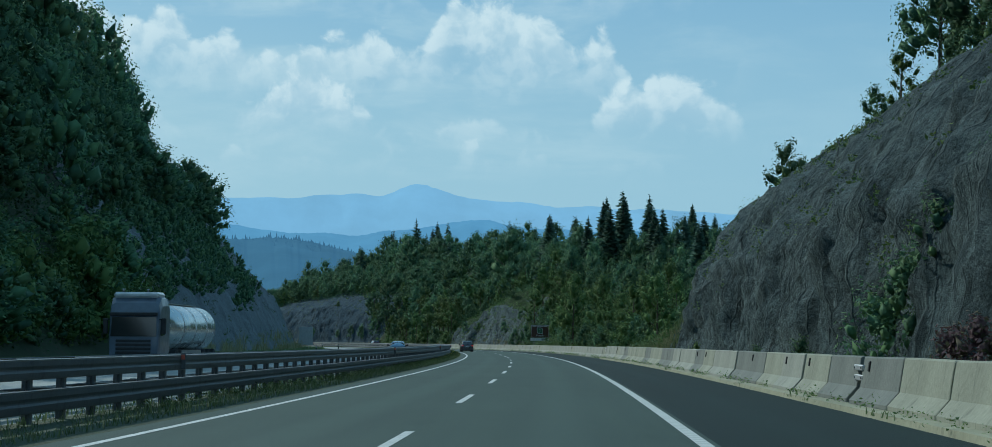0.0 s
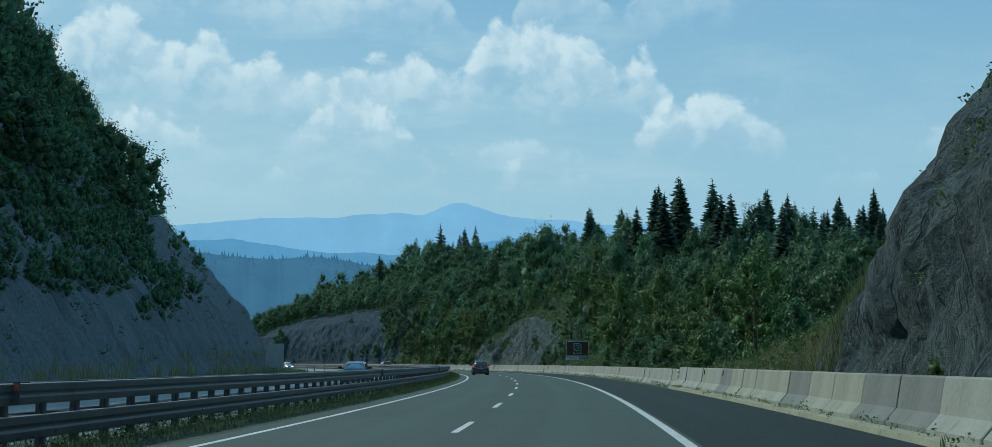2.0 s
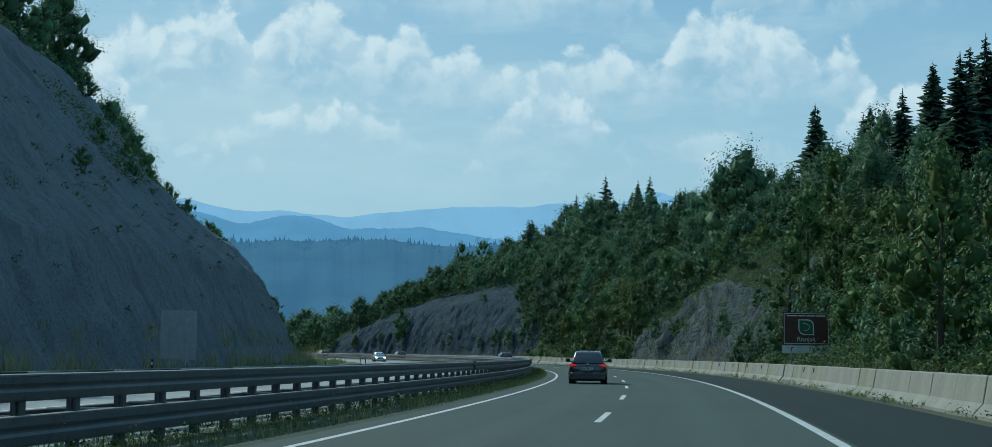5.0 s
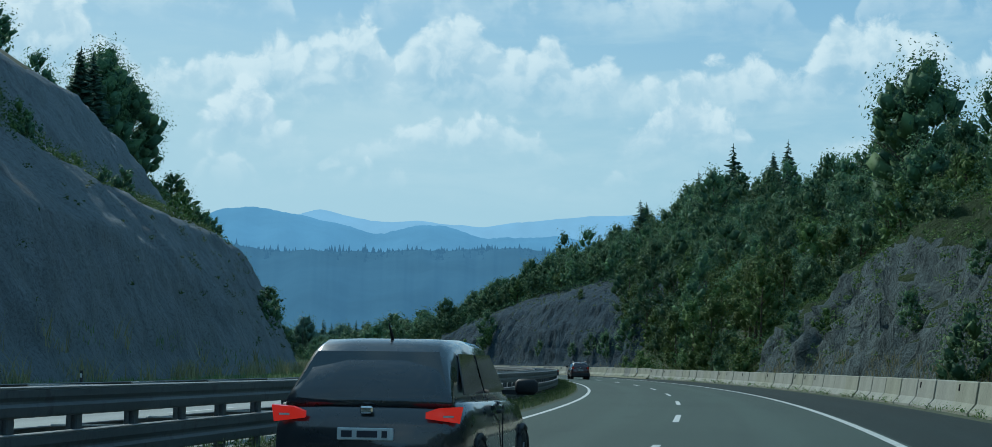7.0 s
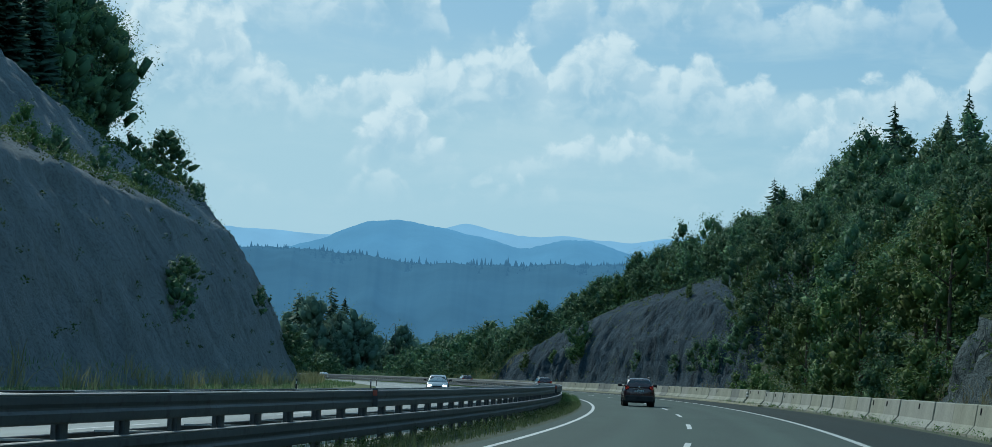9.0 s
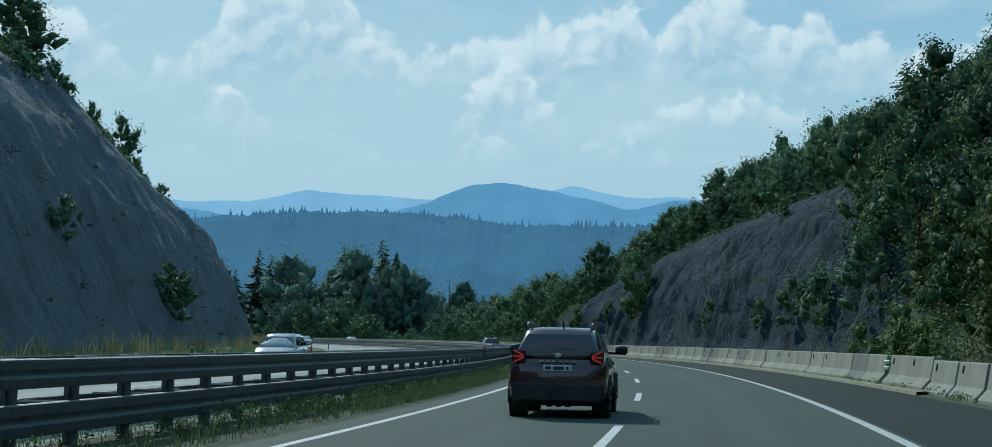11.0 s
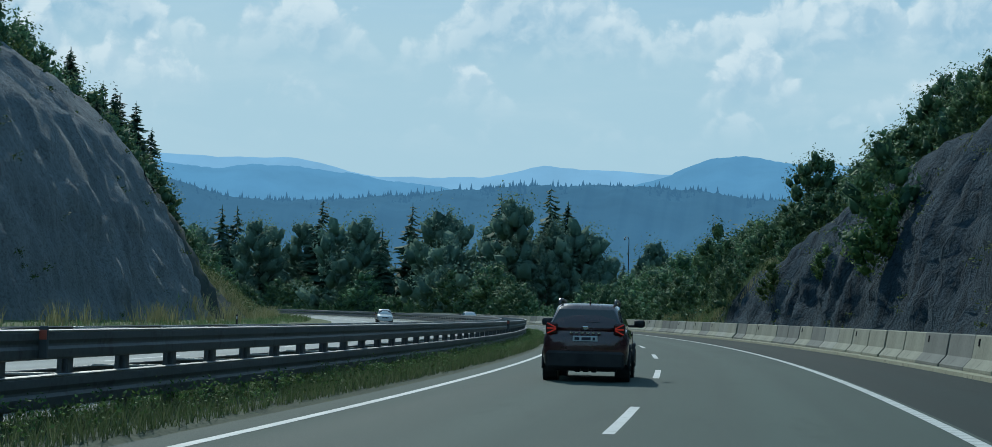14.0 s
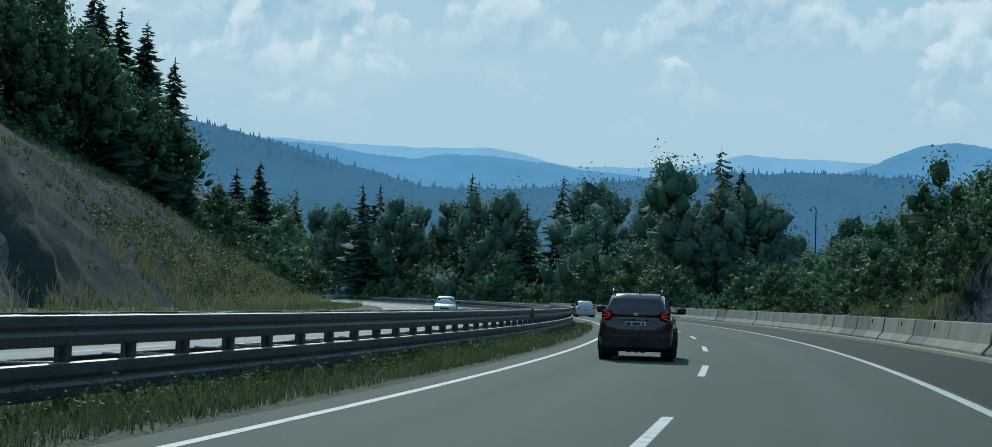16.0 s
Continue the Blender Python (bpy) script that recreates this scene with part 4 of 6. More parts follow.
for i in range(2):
    make_kind("bend_tree", "broadleaf_tree", "tall haze-tinted green broadleaf tree past the bend", "tree",
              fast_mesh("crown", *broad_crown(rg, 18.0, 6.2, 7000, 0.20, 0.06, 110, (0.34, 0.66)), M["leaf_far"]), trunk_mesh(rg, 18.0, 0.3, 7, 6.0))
for i in range(2):
    make_kind("light_tree", "broadleaf_tree", "lighter green young broadleaf tree on the slope", "tree",
              fast_mesh("crown", *broad_crown(rg, 7.0, 2.5, 1500, 0.14, 0.06, 40, (0.34, 0.62)), M["leaf_light"]), trunk_mesh(rg, 7.0, 0.12, 4, 2.6))
for i in range(3):
    make_kind("spruce", "spruce_tree", "tall dark spruce with drooping boughs among broadleaf trees", "spruce",
              fast_mesh("crown", *spruce_crown(rg, 15.0, 3.3, 60, 17), M["needle"]), trunk_mesh(rg, 14.4, 0.2, 0, 1))
make_kind("far_spruce", "spruce_tree", "dark pointed spruce in the distant wood", "spruce",
          fast_mesh("crown", *spruce_crown(rg, 13.0, 3.4, 34, 12), M["needle"]), trunk_mesh(rg, 13.4, 0.2, 0, 1))
for i in range(3):
    make_kind("bush", "bush", "leafy green bush growing on the slope", "bush",
              fast_mesh("foliage", *broad_crown(rg, 3.0, 1.7, 950, 0.11, -0.1, 30, (0.34, 0.62)), M["leaf" if i else "leaf_light"]), None)
make_kind("light_bush", "bush", "tall light green bush below the wooded hill", "bush",
          fast_mesh("foliage", *broad_crown(rg, 3.4, 1.9, 950, 0.125, -0.1, 26), M["leaf_light"]), None)
make_kind("far_bush", "bush", "leafy green bush deep in the scrub", "bush",
          fast_mesh("foliage", *broad_crown(rg, 3.0, 1.7, 280, 0.19, -0.1, 22, (0.46, 0.8)), M["leaf"]), None)
make_kind("pink_bush", "bush", "faded dusky pink flowering shrub at the rock foot", "bush",
          fast_mesh("foliage", *broad_crown(rg, 3.0, 1.6, 700, 0.13, 0.0, 20), M["pink"]), None)


LIMIT = {"broadleaf_tree": 300, "spruce_tree": 90, "bush": 280}
made_count = {}
deep = {}


def plant(key, s, u, scale, rnd, z=None, tall=1.0, group="", top=None):
    zz = ground_at(s, u) if z is None else z
    if top is not None:
        scale = (top - zz) / (7.2 if key == "light_tree" else 10.2)
    m = Matrix.LocRotScale(P(s, u, zz - 0.25), Euler((0, 0, rnd.uniform(0, math.tau))), (scale, scale, scale * tall))
    return settle(rnd.choice(kinds[key]), key, m, group)


def settle(ob, key, m, group):
    """A tree of its own, or, deep in the wood, part of the joined woodland."""
    name = ob.name.split(".")[0]
    if key.startswith("far") or (key != "tall_tree" and made_count.get(name, 0) >= LIMIT[name]):
        stand_in = {"tree": "far_tree", "light_tree": "far_tree"}.get(key)
        if stand_in:
            ob = kinds[stand_in][int(m[0][3] * 7) % 3]
            m = m @ Matrix.Diagonal((0.95, 0.95, 0.95 if key == "tree" else 0.7, 1.0))
        elif key == "bush":
            ob = kinds["far_bush"][0]
        me = [o for o in ob.children if o.name.startswith(("crown", "foliage"))][0].data
        deep.setdefault(me.name, (me, []))[1].append(np.array(m))
        return None
    made_count[name] = made_count.get(name, 0) + 1
    o = copy_thing(ob, m)
    if group:
        o["group"] = group
    return o


rnd = random.Random(21)


def wood(s0, s1, u0, u1, gap, mix, size, group, jitter=0.45, skip=None):
    """Trees over a stretch of slope, on a jittered grid."""
    n = 0
    s = s0
    row = 0
    while s < s1:
        u = u0 + (gap * 0.5 if row % 2 else 0)
        while u <= u1:
            ss, uu = s + rnd.uniform(-jitter, jitter) * gap, u + rnd.uniform(-jitter, jitter) * gap
            if not (skip and skip(ss, uu)):
                key = rnd.choice(mix)
                plant(key, ss, uu, size * rnd.uniform(0.72, 1.25), rnd, tall=rnd.uniform(0.9, 1.15), group=group)
                n += 1
            u += gap
        s += gap * 0.9
        row += 1
    return n


# left: light bushes at the foot of the wooded hill
for s_, u_, sc in ((88, -32.4, 1.5), (93, -33, 1.7), (98, -32.4, 1.5), (103, -33, 1.6), (109, -32.6, 1.35), (113, -32.4, 2.0), (117, -33, 2.1), (122, -32.6, 1.9), (128, -33, 1.7), (133, -33, 1.4), (139, -33, 1.1), (84, -34.5, 1.9), (95, -35.5, 1.8), (136, -33, 0.7)):
    plant("light_bush", s_, u_, sc, rnd, group="bushes below the wooded hill")
# right: trees on top of the first rock cut
wood(20, 68, 27, 40, 5.5, ("tree", "tree", "light_tree", "far_tree"), 0.8, "trees above the first rock cut")
for s_, u_, k_, sc in ((107, 22, "bush", 0.75), (104, 23, "light_tree", 0.5), (100, 24.5, "tree", 0.75), (96, 26, "tree", 0.95), (91, 26, "tree", 1.05), (92, 23.5, "bush", 0.8), (85, 24, "tree", 0.9), (80, 24, "tree", 1.0), (74, 24, "tree", 1.25), (68, 25, "tree", 1.3), (62, 26, "tree", 1.2), (88, 24, "light_tree", 0.4), (82, 22, "bush", 0.8), (76, 22, "bush", 0.9), (70, 22.5, "bush", 0.9)):
    plant(k_, s_, u_, sc, rnd)
# weeds and shrubs on the first rock cut
for s_, u_, k_, sc, z_ in ((118, 18, "bush", 1.15, 12.5), (44, 10.6, "bush", 0.75, 3.2), (46, 10.2, "bush", 0.8, 1.6), (48, 9.6, "bush", 0.9, 0.2), (41, 11.6, "bush", 0.6, 5.4), (37, 12.6, "bush", 0.6, 7.4), (33, 14.2, "bush", 0.7, 9.4), (29, 15.4, "bush", 0.8, 10.6),
                           (38, 9.3, "pink_bush", 0.55, 0.2), (35, 9.2, "pink_bush", 0.6, 0.2), (61, 9.4, "bush", 0.5, 0.2), (74, 9.4, "bush", 0.4, 0.2), (100, 9.4, "bush", 0.45, 0.2)):
    plant(k_, s_, u_, sc, rnd, z=z_)

# right: shrubs, wood and spruces between the cuts
wood(128, 298, 11.6, 18.5, 3.0, ("bush", "bush", "bush", "light_tree"), 0.95, "roadside bushes", skip=lambda s, u: s < 163 or (262 < s < 279 and u < 12.4))
wood(190, 300, 19.5, 31, 5.0, ("tree", "light_tree", "tree", "far_tree"), 0.62, "trees on the right slope", skip=lambda s, u: u < 31 - (s - 190) * 0.13)
wood(212, 300, 31, 46, 6.2, ("far_tree", "far_tree", "tree"), 0.72, "trees on the right slope")
for s_, u_, top in ((295, 42.5, 27.3), (277, 47, 24), (284, 44.5, 23), (306, 32.1, 30.2), (319, 31.4, 30.3), (324, 36.7, 33), (329, 34.7, 31.9), (335, 24, 28.6), (340, 25.6, 28.8), (268, 41, 22), (258, 44, 21), (305, 45.4, 28.6), (299, 48, 26), (309, 51, 26.5), (307, 55.5, 25.5), (312, 60, 28.6), (317, 63, 26.5), (319, 67, 28), (326, 72, 31.7), (331, 76, 29), (296, 52, 24.5), (303, 58, 24.5), (310, 66, 26)):
    plant("spruce", s_, u_, (top - ground_at(s_, u_)) / 15.2, rnd, group="spruces on the right slope")
plant("tall_tree", 366, 23.5, (27 - ground_at(366, 23.5)) / 18.2, rnd, group="trees on the right slope")
for s_, u_, top in ((476, 41, 32.5), (481, 34, 33), (494, 38, 31)):
    plant("tree", s_, u_, (top - ground_at(s_, u_)) / 10.2, rnd, group="trees on the right slope")
for s_, u_, sc in ((341, 31, 1.0), (300, 28, 1.05), (286, 33, 0.95), (268, 33, 0.8), (280, 37, 0.9), (250, 37, 0.8), (262, 36, 0.95), (257, 34, 0.9), (270, 30, 0.9), (309, 38, 1.1), (292, 36, 0.95), (314, 27, 0.95), (302, 36, 1.0), (273, 39, 0.85), (244, 40, 0.75), (332, 29, 0.95)):
    plant("spruce", s_, u_, sc * 0.88, rnd, group="spruces on the right slope")
rock_open = lambda s, u: (302 < s < 368 and u < 18.5)
wood(298, 440, 10.6, 19, 4.0, ("bush", "bush", "light_tree"), 1.0, "roadside bushes", skip=rock_open)
wood(298, 440, 19.5, 34, 5.4, ("tree", "light_tree", "tree"), 0.74, "trees on the right slope")
wood(345, 440, 35, 56, 7.0, ("far_tree", "far_tree", "far_tree"), 0.85, "trees on the right slope")
for s_, u_, sc in ((308, 12.5, 0.5), (318, 11.0, 0.6), (326, 14.5, 0.7), (345, 11.0, 0.6), (352, 14, 0.8), (360, 11.5, 0.7), (338, 16.5, 0.8)):
    plant("bush", s_, u_, sc, rnd)

for s_, u_, k_, sc in ((428, 13, "tree", 0.7), (434, 12.4, "light_tree", 0.8), (440, 12.6, "tree", 0.78), (446, 12.2, "light_tree", 0.8), (452, 12.8, "tree", 0.68), (436, 15.2, "tree", 0.85), (448, 15.4, "tree", 0.85), (457, 13.6, "light_tree", 0.65), (422, 12.6, "light_tree", 0.85), (416, 13, "tree", 0.75)):
    plant(k_, s_, u_, sc, rnd, group="trees beside the netted cut")
# right: wood above the netted cut
above = lambda s, u: u < (21 if s < 545 else 21 - (s - 545) * 0.10)
wood(440, 540, 16, 36, 2.8, ("light_tree", "far_tree", "far_tree"), 0.55, "trees above the netted cut", skip=above)
wood(540, 612, 14, 38, 2.9, ("light_tree", "far_tree", "far_tree"), 0.62, "trees above the netted cut", skip=above)
wood(440, 612, 39, 60, 7.0, ("far_tree", "far_tree", "far_tree", "far_tree", "far_spruce"), 0.92, "trees above the netted cut")
for s_, u_, sc in ((545, 58, 1.0), (513, 58, 0.95), (520, 60, 0.85), (535, 56, 0.8)):
    plant("spruce", s_, u_, sc, rnd)
for s_, u_, sc in ((537.5, 11.3, 1.75), (536, 11.0, 1.2), (500, 10.6, 0.7), (478, 10.6, 0.6), (466, 10.7, 0.9), (456, 10.6, 1.1), (450, 12, 1.0), (445, 11, 1.2), (552, 11, 0.7), (570, 10.9, 0.8), (588, 11, 1.0), (596, 12, 1.2), (490, 14.8, 0.6), (580, 14, 0.8), (562, 15, 0.7)):
    plant("bush", s_, u_, sc, rnd)
wood(604, 700, 12, 34, 4.4, ("bush", "light_tree", "bush", "light_tree"), 0.66, "trees past the netted cut", skip=lambda s, u: s > 668 and u < 28)
wood(612, 720, 36, 60, 6.0, ("far_tree", "light_tree", "far_tree"), 0.52, "trees past the netted cut")

# right: trees on the low ground past the netted cut
for s_, u_, top in ((611, 18, 10.6), (618, 16, 9.3), (625, 18, 9.7), (635, 25, 12.6), (640, 18, 9.0), (650, 25, 11.3), (654, 18, 7.6), (656, 32, 14.6), (665, 25, 10.5), (671, 32, 12.8), (680, 25, 8.6), (687, 32, 11.6), (703, 32, 9.4), (628, 22, 11), (645, 21, 9.8), (660, 21, 8.5), (672, 19, 7), (690, 20, 6.6), (630, 30, 14), (645, 35, 15.5), (622, 25, 12.5), (640, 29, 13), (676, 28, 10), (694, 26, 8.4), (663, 28, 11.5)):
    plant(rnd.choice(("tree", "light_tree")), s_, u_, 1.0, rnd, group="trees past the netted cut", top=top)
# left: wooded hill, shrubs on the benches, trees over the cut
wood(40, 130, -38, -31, 3.6, ("light_bush", "light_tree"), 0.9, "trees on the left hill")
wood(62, 160, -58, -40, 5.6, ("tree", "far_tree", "far_tree"), 1.0, "trees on the left hill")
wood(130, 250, -70, -56, 7.0, ("far_tree", "tree"), 1.25, "tall trees on the left hill")
wood(160, 300, -68, -46, 6.0, ("far_tree", "far_tree", "tree"), 0.85, "trees on the left hill", skip=lambda s, u: u > -47 - max(0, s - 190) * 0.13)
wood(165, 245, -44, -38, 4.2, ("bush", "light_tree"), 0.9, "shrubs on the left hill", skip=lambda s, u: u > -39 - max(0, s - 200) * 0.05)
wood(150, 232, -45, -34, 2.9, ("bush", "far_bush"), 0.75, "trees on the left hill")
for s_, u_, sc in ((298, -43.5, 0.55), (310, -43.5, 0.5), (316, -43.0, 0.6), (326, -42.5, 0.45), (336, -43.5, 0.6), (386, -42.0, 0.6), (394, -42.5, 0.75), (352, -44.0, 0.5)):
    plant("light_bush", s_, u_, sc, rnd)
wood(478, 572, -56, -43.5, 3.9, ("bush",), 0.6, "shrubs over the left cut")
wood(290, 338, -72, -60, 6.2, ("far_tree", "far_tree", "tree"), 0.95, "trees over the left cut")
wood(376, 470, -74, -66, 6.6, ("far_tree", "far_tree"), 0.8, "trees over the left cut")
for s_, u_, k_, sc in ((313, -48, "light_tree", 0.4), (318, -50, "bush", 0.8), (352, -53, "light_tree", 0.45), (324, -62, "tall_tree", 0.72), (333, -63, "tall_tree", 0.7), (342, -61, "tall_tree", 0.72), (353, -58.5, "tall_tree", 0.66), (363, -61, "tall_tree", 0.62), (350, -57, "light_tree", 0.7), (330, -41, "bush", 0.6), (345, -40, "bush", 0.5), (360, -42, "bush", 0.8), (300, -41, "bush", 0.6),
                       (280, -40, "bush", 0.6), (262, -41, "bush", 0.7), (290, -66, "tree", 1.2), (297, -64, "tree", 1.0), (303, -66, "tree", 1.2), (398, -41.5, "bush", 0.75), (412, -42, "bush", 0.8), (404, -34, "bush", 0.9), (408, -34.5, "light_tree", 0.5), (426, -42, "bush", 0.8), (455, -35, "bush", 0.8)):
    plant(k_, s_, u_, sc, rnd)
for s_, u_, k_, sc in ((489, -57, "tall_tree", 0.92), (484, -61, "tall_tree", 1.05), (474, -60, "tall_tree", 1.0), (495, -61, "tall_tree", 0.8), (479, -56.5, "tall_tree", 0.85), (466, -61, "spruce", 1.1), (458, -62, "spruce", 1.0), (500, -50, "light_tree", 1.05), (505, -51, "light_tree", 0.8), (496, -52, "bush", 1.2), (488, -53, "bush", 1.2), (470, -56, "bush", 1.3), (480, -33, "light_tree", 0.6), (483, -33, "bush", 1.0)):
    plant(k_, s_, u_, sc, rnd)
wood(470, 612, -68, -60, 6.6, ("far_tree", "tree", "far_tree"), 0.75, "trees over the left cut")
for s_, u_, k_, sc in ((573, -48.3, "tree", 0.85), (578, -46.8, "bush", 1.0), (583, -59, "tree", 0.8), (574, -60, "tree", 0.9), (566, -58, "light_tree", 0.8), (587, -42.5, "spruce", 0.28), (592, -47, "spruce", 0.3), (556, -58, "tree", 0.8), (545, -60, "tree", 0.8)):
    plant(k_, s_, u_, sc, rnd)
wood(612, 690, -72, -52, 5.4, ("tree", "far_tree", "far_tree"), 1.05, "trees at the end of the embankment")
for s_, u_, sc in ((683, -46, 1.15), (676, -48, 1.25), (668, -52, 1.2), (690, -50, 1.0), (655, -55, 1.2), (661, -50, 1.1), (672, -50, 1.2), (646, -54, 1.1)):
    plant("spruce", s_, u_, sc, rnd)
for s_, u_, k_, sc in ((660, -50, "tree", 1.25), (648, -52, "tree", 1.35), (670, -47, "tree", 1.15), (640, -54, "tree", 1.3), (665, -48, "tree", 1.2), (654, -50, "tree", 1.2), (678, -45, "tree", 1.1), (694, -42, "tree", 0.7), (702, -40, "light_tree", 0.9), (688, -41, "tree", 0.7), (640, -49, "light_tree", 0.5), (625, -50, "bush", 1.0), (612, -50, "bush", 1.1), (668, -41, "bush", 0.8), (680, -37, "bush", 0.9), (695, -36, "bush", 0.8), (704, -35, "bush", 1.1)):
    plant(k_, s_, u_, sc, rnd)

# far wood across the end of the bend
rf = random.Random(77)
n_far = 0
while n_far < 480:
    x, y = rf.uniform(-440, -60), rf.uniform(690, 1000)
    s_, u_ = road_su(x, y)
    if (u_ > 16 or u_ < -38) and y > 690 + 0.05 * abs(x) and not (u_ > 14 and s_ < 716):
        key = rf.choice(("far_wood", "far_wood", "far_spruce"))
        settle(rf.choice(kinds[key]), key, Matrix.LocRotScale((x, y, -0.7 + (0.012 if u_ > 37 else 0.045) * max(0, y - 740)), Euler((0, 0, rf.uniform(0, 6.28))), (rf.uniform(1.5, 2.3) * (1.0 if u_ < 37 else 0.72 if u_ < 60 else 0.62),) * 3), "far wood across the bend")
        n_far += 1
for k_, (s_, u_, sc) in enumerate(((746, 29, 1.95), (749, 23.5, 1.7), (743, 34, 1.75), (752, 31, 1.8), (740, 26, 1.3))):
    tall_tree = copy_thing(kinds["bend_tree"][k_ % 2], Matrix.LocRotScale(P(s_, u_, 0.2), Euler((0, 0, k_ * 1.3)), (sc * 0.57, sc * 0.57, sc * 0.49)))
    tall_tree["group"] = "tall trees past the bend"
plant("spruce", 758, 36.5, 1.45, rnd)
for s_, u_, k_, sc in ((770, -41.5, "spruce", 1.3), (768, -38, "spruce", 1.4), (776, -44, "spruce", 1.2), (762, -34.5, "tree", 1.35), (766, -46, "tree", 1.5), (775, -35, "tree", 1.6), (755, -40, "tree", 1.1), (752, -36, "tree", 0.9), (780, -50, "tree", 1.7), (745, -44, "tree", 1.2), (740, -38, "light_tree", 1.1), (785, -38, "tree", 1.7), (735, -48, "tree", 1.3), (728, -44, "tree", 1.1)):
    plant(k_, s_, u_, sc, rnd, group="trees inside the bend")
for i in range(70):
    plant(rnd.choice(("bush", "bush", "light_tree")), rnd.uniform(690, 930), rnd.uniform(11.5, 17), rnd.uniform(0.7, 1.4), rnd, group="hedge along the far bend")
for i in range(80):
    plant(rnd.choice(("bush", "light_tree")), rnd.uniform(705, 900), -rnd.uniform(31, 44), rnd.uniform(0.6, 1.2), rnd, group="hedge along the far bend")
for me, poses in deep.values():
    co = np.empty(len(me.vertices) * 3)
    me.vertices.foreach_get("co", co)
    co = np.concatenate([co.reshape(-1, 3), np.ones((len(me.vertices), 1))], 1)
    vi = np.empty(len(me.loops), np.int32)
    me.loops.foreach_get("vertex_index", vi)
    allv = np.concatenate([(co @ q.T)[:, :3] for q in poses])
    allf = np.concatenate([vi.reshape(-1, 4) + len(co) * k for k in range(len(poses))])
    word = "pointed spruces" if "spruce" in me.materials[0].name else "broadleaf trees"
    tagged(part("woodland", fast_mesh("woodland", allv, allf, me.materials[0])), "dense dark green woodland of " + word, "woodland", kind="stuff")
for lst in kinds.values():
    for ob in lst:
        for o in (*ob.children_recursive, ob):
            bpy.data.objects.remove(o)


# ---- ground cover: undergrowth, grass and weeds ----


def cover(name, n, s_rng, u_rng, size, mat, label, up=0.25, seed=1, keep=None, tuft=4, spread=1.5, lift=0.0):
    """Tufts of small leaf sprays scattered over a slope."""
    r = np.random.default_rng(seed)
    s, u = r.uniform(*s_rng, n), r.uniform(*u_rng, n)
    if keep is not None:
        k = keep(s, u)
        s, u = s[k], u[k]
    x, y = PN(s, u)
    z = np.array([ground_at(a, b) for a, b in zip(s, u)]) + lift + r.uniform(0.0, up, len(s))
    c = np.repeat(np.stack([x, y, z], 1), tuft, 0)
    c += r.normal(0, 1, c.shape) * np.array([[1, 1, 0.8]]) * size * spread * np.repeat(r.uniform(0.5, 1.5, (len(s), 1)), tuft, 0)
    v, f = clumps(r, c, np.tile([0.0, 0.0, 1.0], (len(c), 1)), size, 0.9)
    return tagged(part(name, fast_mesh(name, v, f, mat)), label, "undergrowth", kind="stuff")


def blades(name, n, s_rng, u_rng, h, w, mat, label, seed, z0=0.03, dens=None):
    """Upright bent grass blades."""
    r = np.random.default_rng(seed)
    s, u = r.uniform(*s_rng, n), r.uniform(*u_rng, n)
    patch = np.array([noise.noise(Vector((a * 0.25, b * 0.9, seed))) for a, b in zip(s, u)])
    if dens is not None:
        k = patch > dens
        s, u, patch = s[k], u[k], patch[k]
    m_ = len(s)
    x, y = PN(s, u)
    z = np.array([ground_at(a, b) if abs(b) > 9.4 else 0.0 for a, b in zip(s, u)]) + z0
    a = r.uniform(0, math.tau, m_)
    hh = h * r.uniform(0.35, 1.25, m_) * (0.75 + 0.6 * patch)
    ww = w * r.uniform(0.6, 1.4, m_)
    lx, ly = r.normal(0, 0.28, m_) * hh, r.normal(0, 0.28, m_) * hh
    dx, dy = np.cos(a) * ww, np.sin(a) * ww
    q = np.stack([np.stack([x - dx, y - dy, z], 1), np.stack([x + dx, y + dy, z], 1),
                  np.stack([x + dx * 0.6 + lx * 0.4, y + dy * 0.6 + ly * 0.4, z + hh * 0.6], 1), np.stack([x - dx * 0.6 + lx * 0.4, y - dy * 0.6 + ly * 0.4, z + hh * 0.6], 1),
                  np.stack([x + dx * 0.1 + lx, y + dy * 0.1 + ly, z + hh], 1), np.stack([x - dx * 0.1 + lx, y - dy * 0.1 + ly, z + hh], 1)], 1)
    base = np.arange(m_)[:, None] * 6
    f = np.concatenate([base + np.array([[0, 1, 2, 3]]), base + np.array([[3, 2, 4, 5]])], 0)
    return tagged(part(name, fast_mesh(name, q.reshape(-1, 3), f, mat)), label, "grass", kind="stuff")


cover("undergrowth", 4500, (126, 442), (10.0, 20.0), 0.11, M["leaf"], "fine green undergrowth on the right slope", 1.3, 23, keep=lambda s, u: ~((s > 300) & (s < 368) & (u < 17)) & ~((s < 160) & (u < 20)), tuft=9, spread=2.0)
cover("undergrowth", 3500, (126, 442), (19.0, 34.0), 0.16, M["leaf"], "dense green undergrowth on the right slope", 1.4, 3, keep=lambda s, u: ~((s > 300) & (s < 368) & (u < 17)) & ~((s < 160) & (u < 20)))
cover("undergrowth", 7000, (126, 442), (9.6, 14.0), 0.12, M["leaf_light"], "bright weeds at the slope foot", 0.9, 4, keep=lambda s, u: ~((s > 304) & (s < 364)))
cover("undergrowth", 7000, (440, 610), (17.0, 50.0), 0.20, M["leaf"], "green undergrowth above the netted cut", 1.2, 5, keep=lambda s, u: u > 20 - np.maximum(0, s - 545) * 0.12)
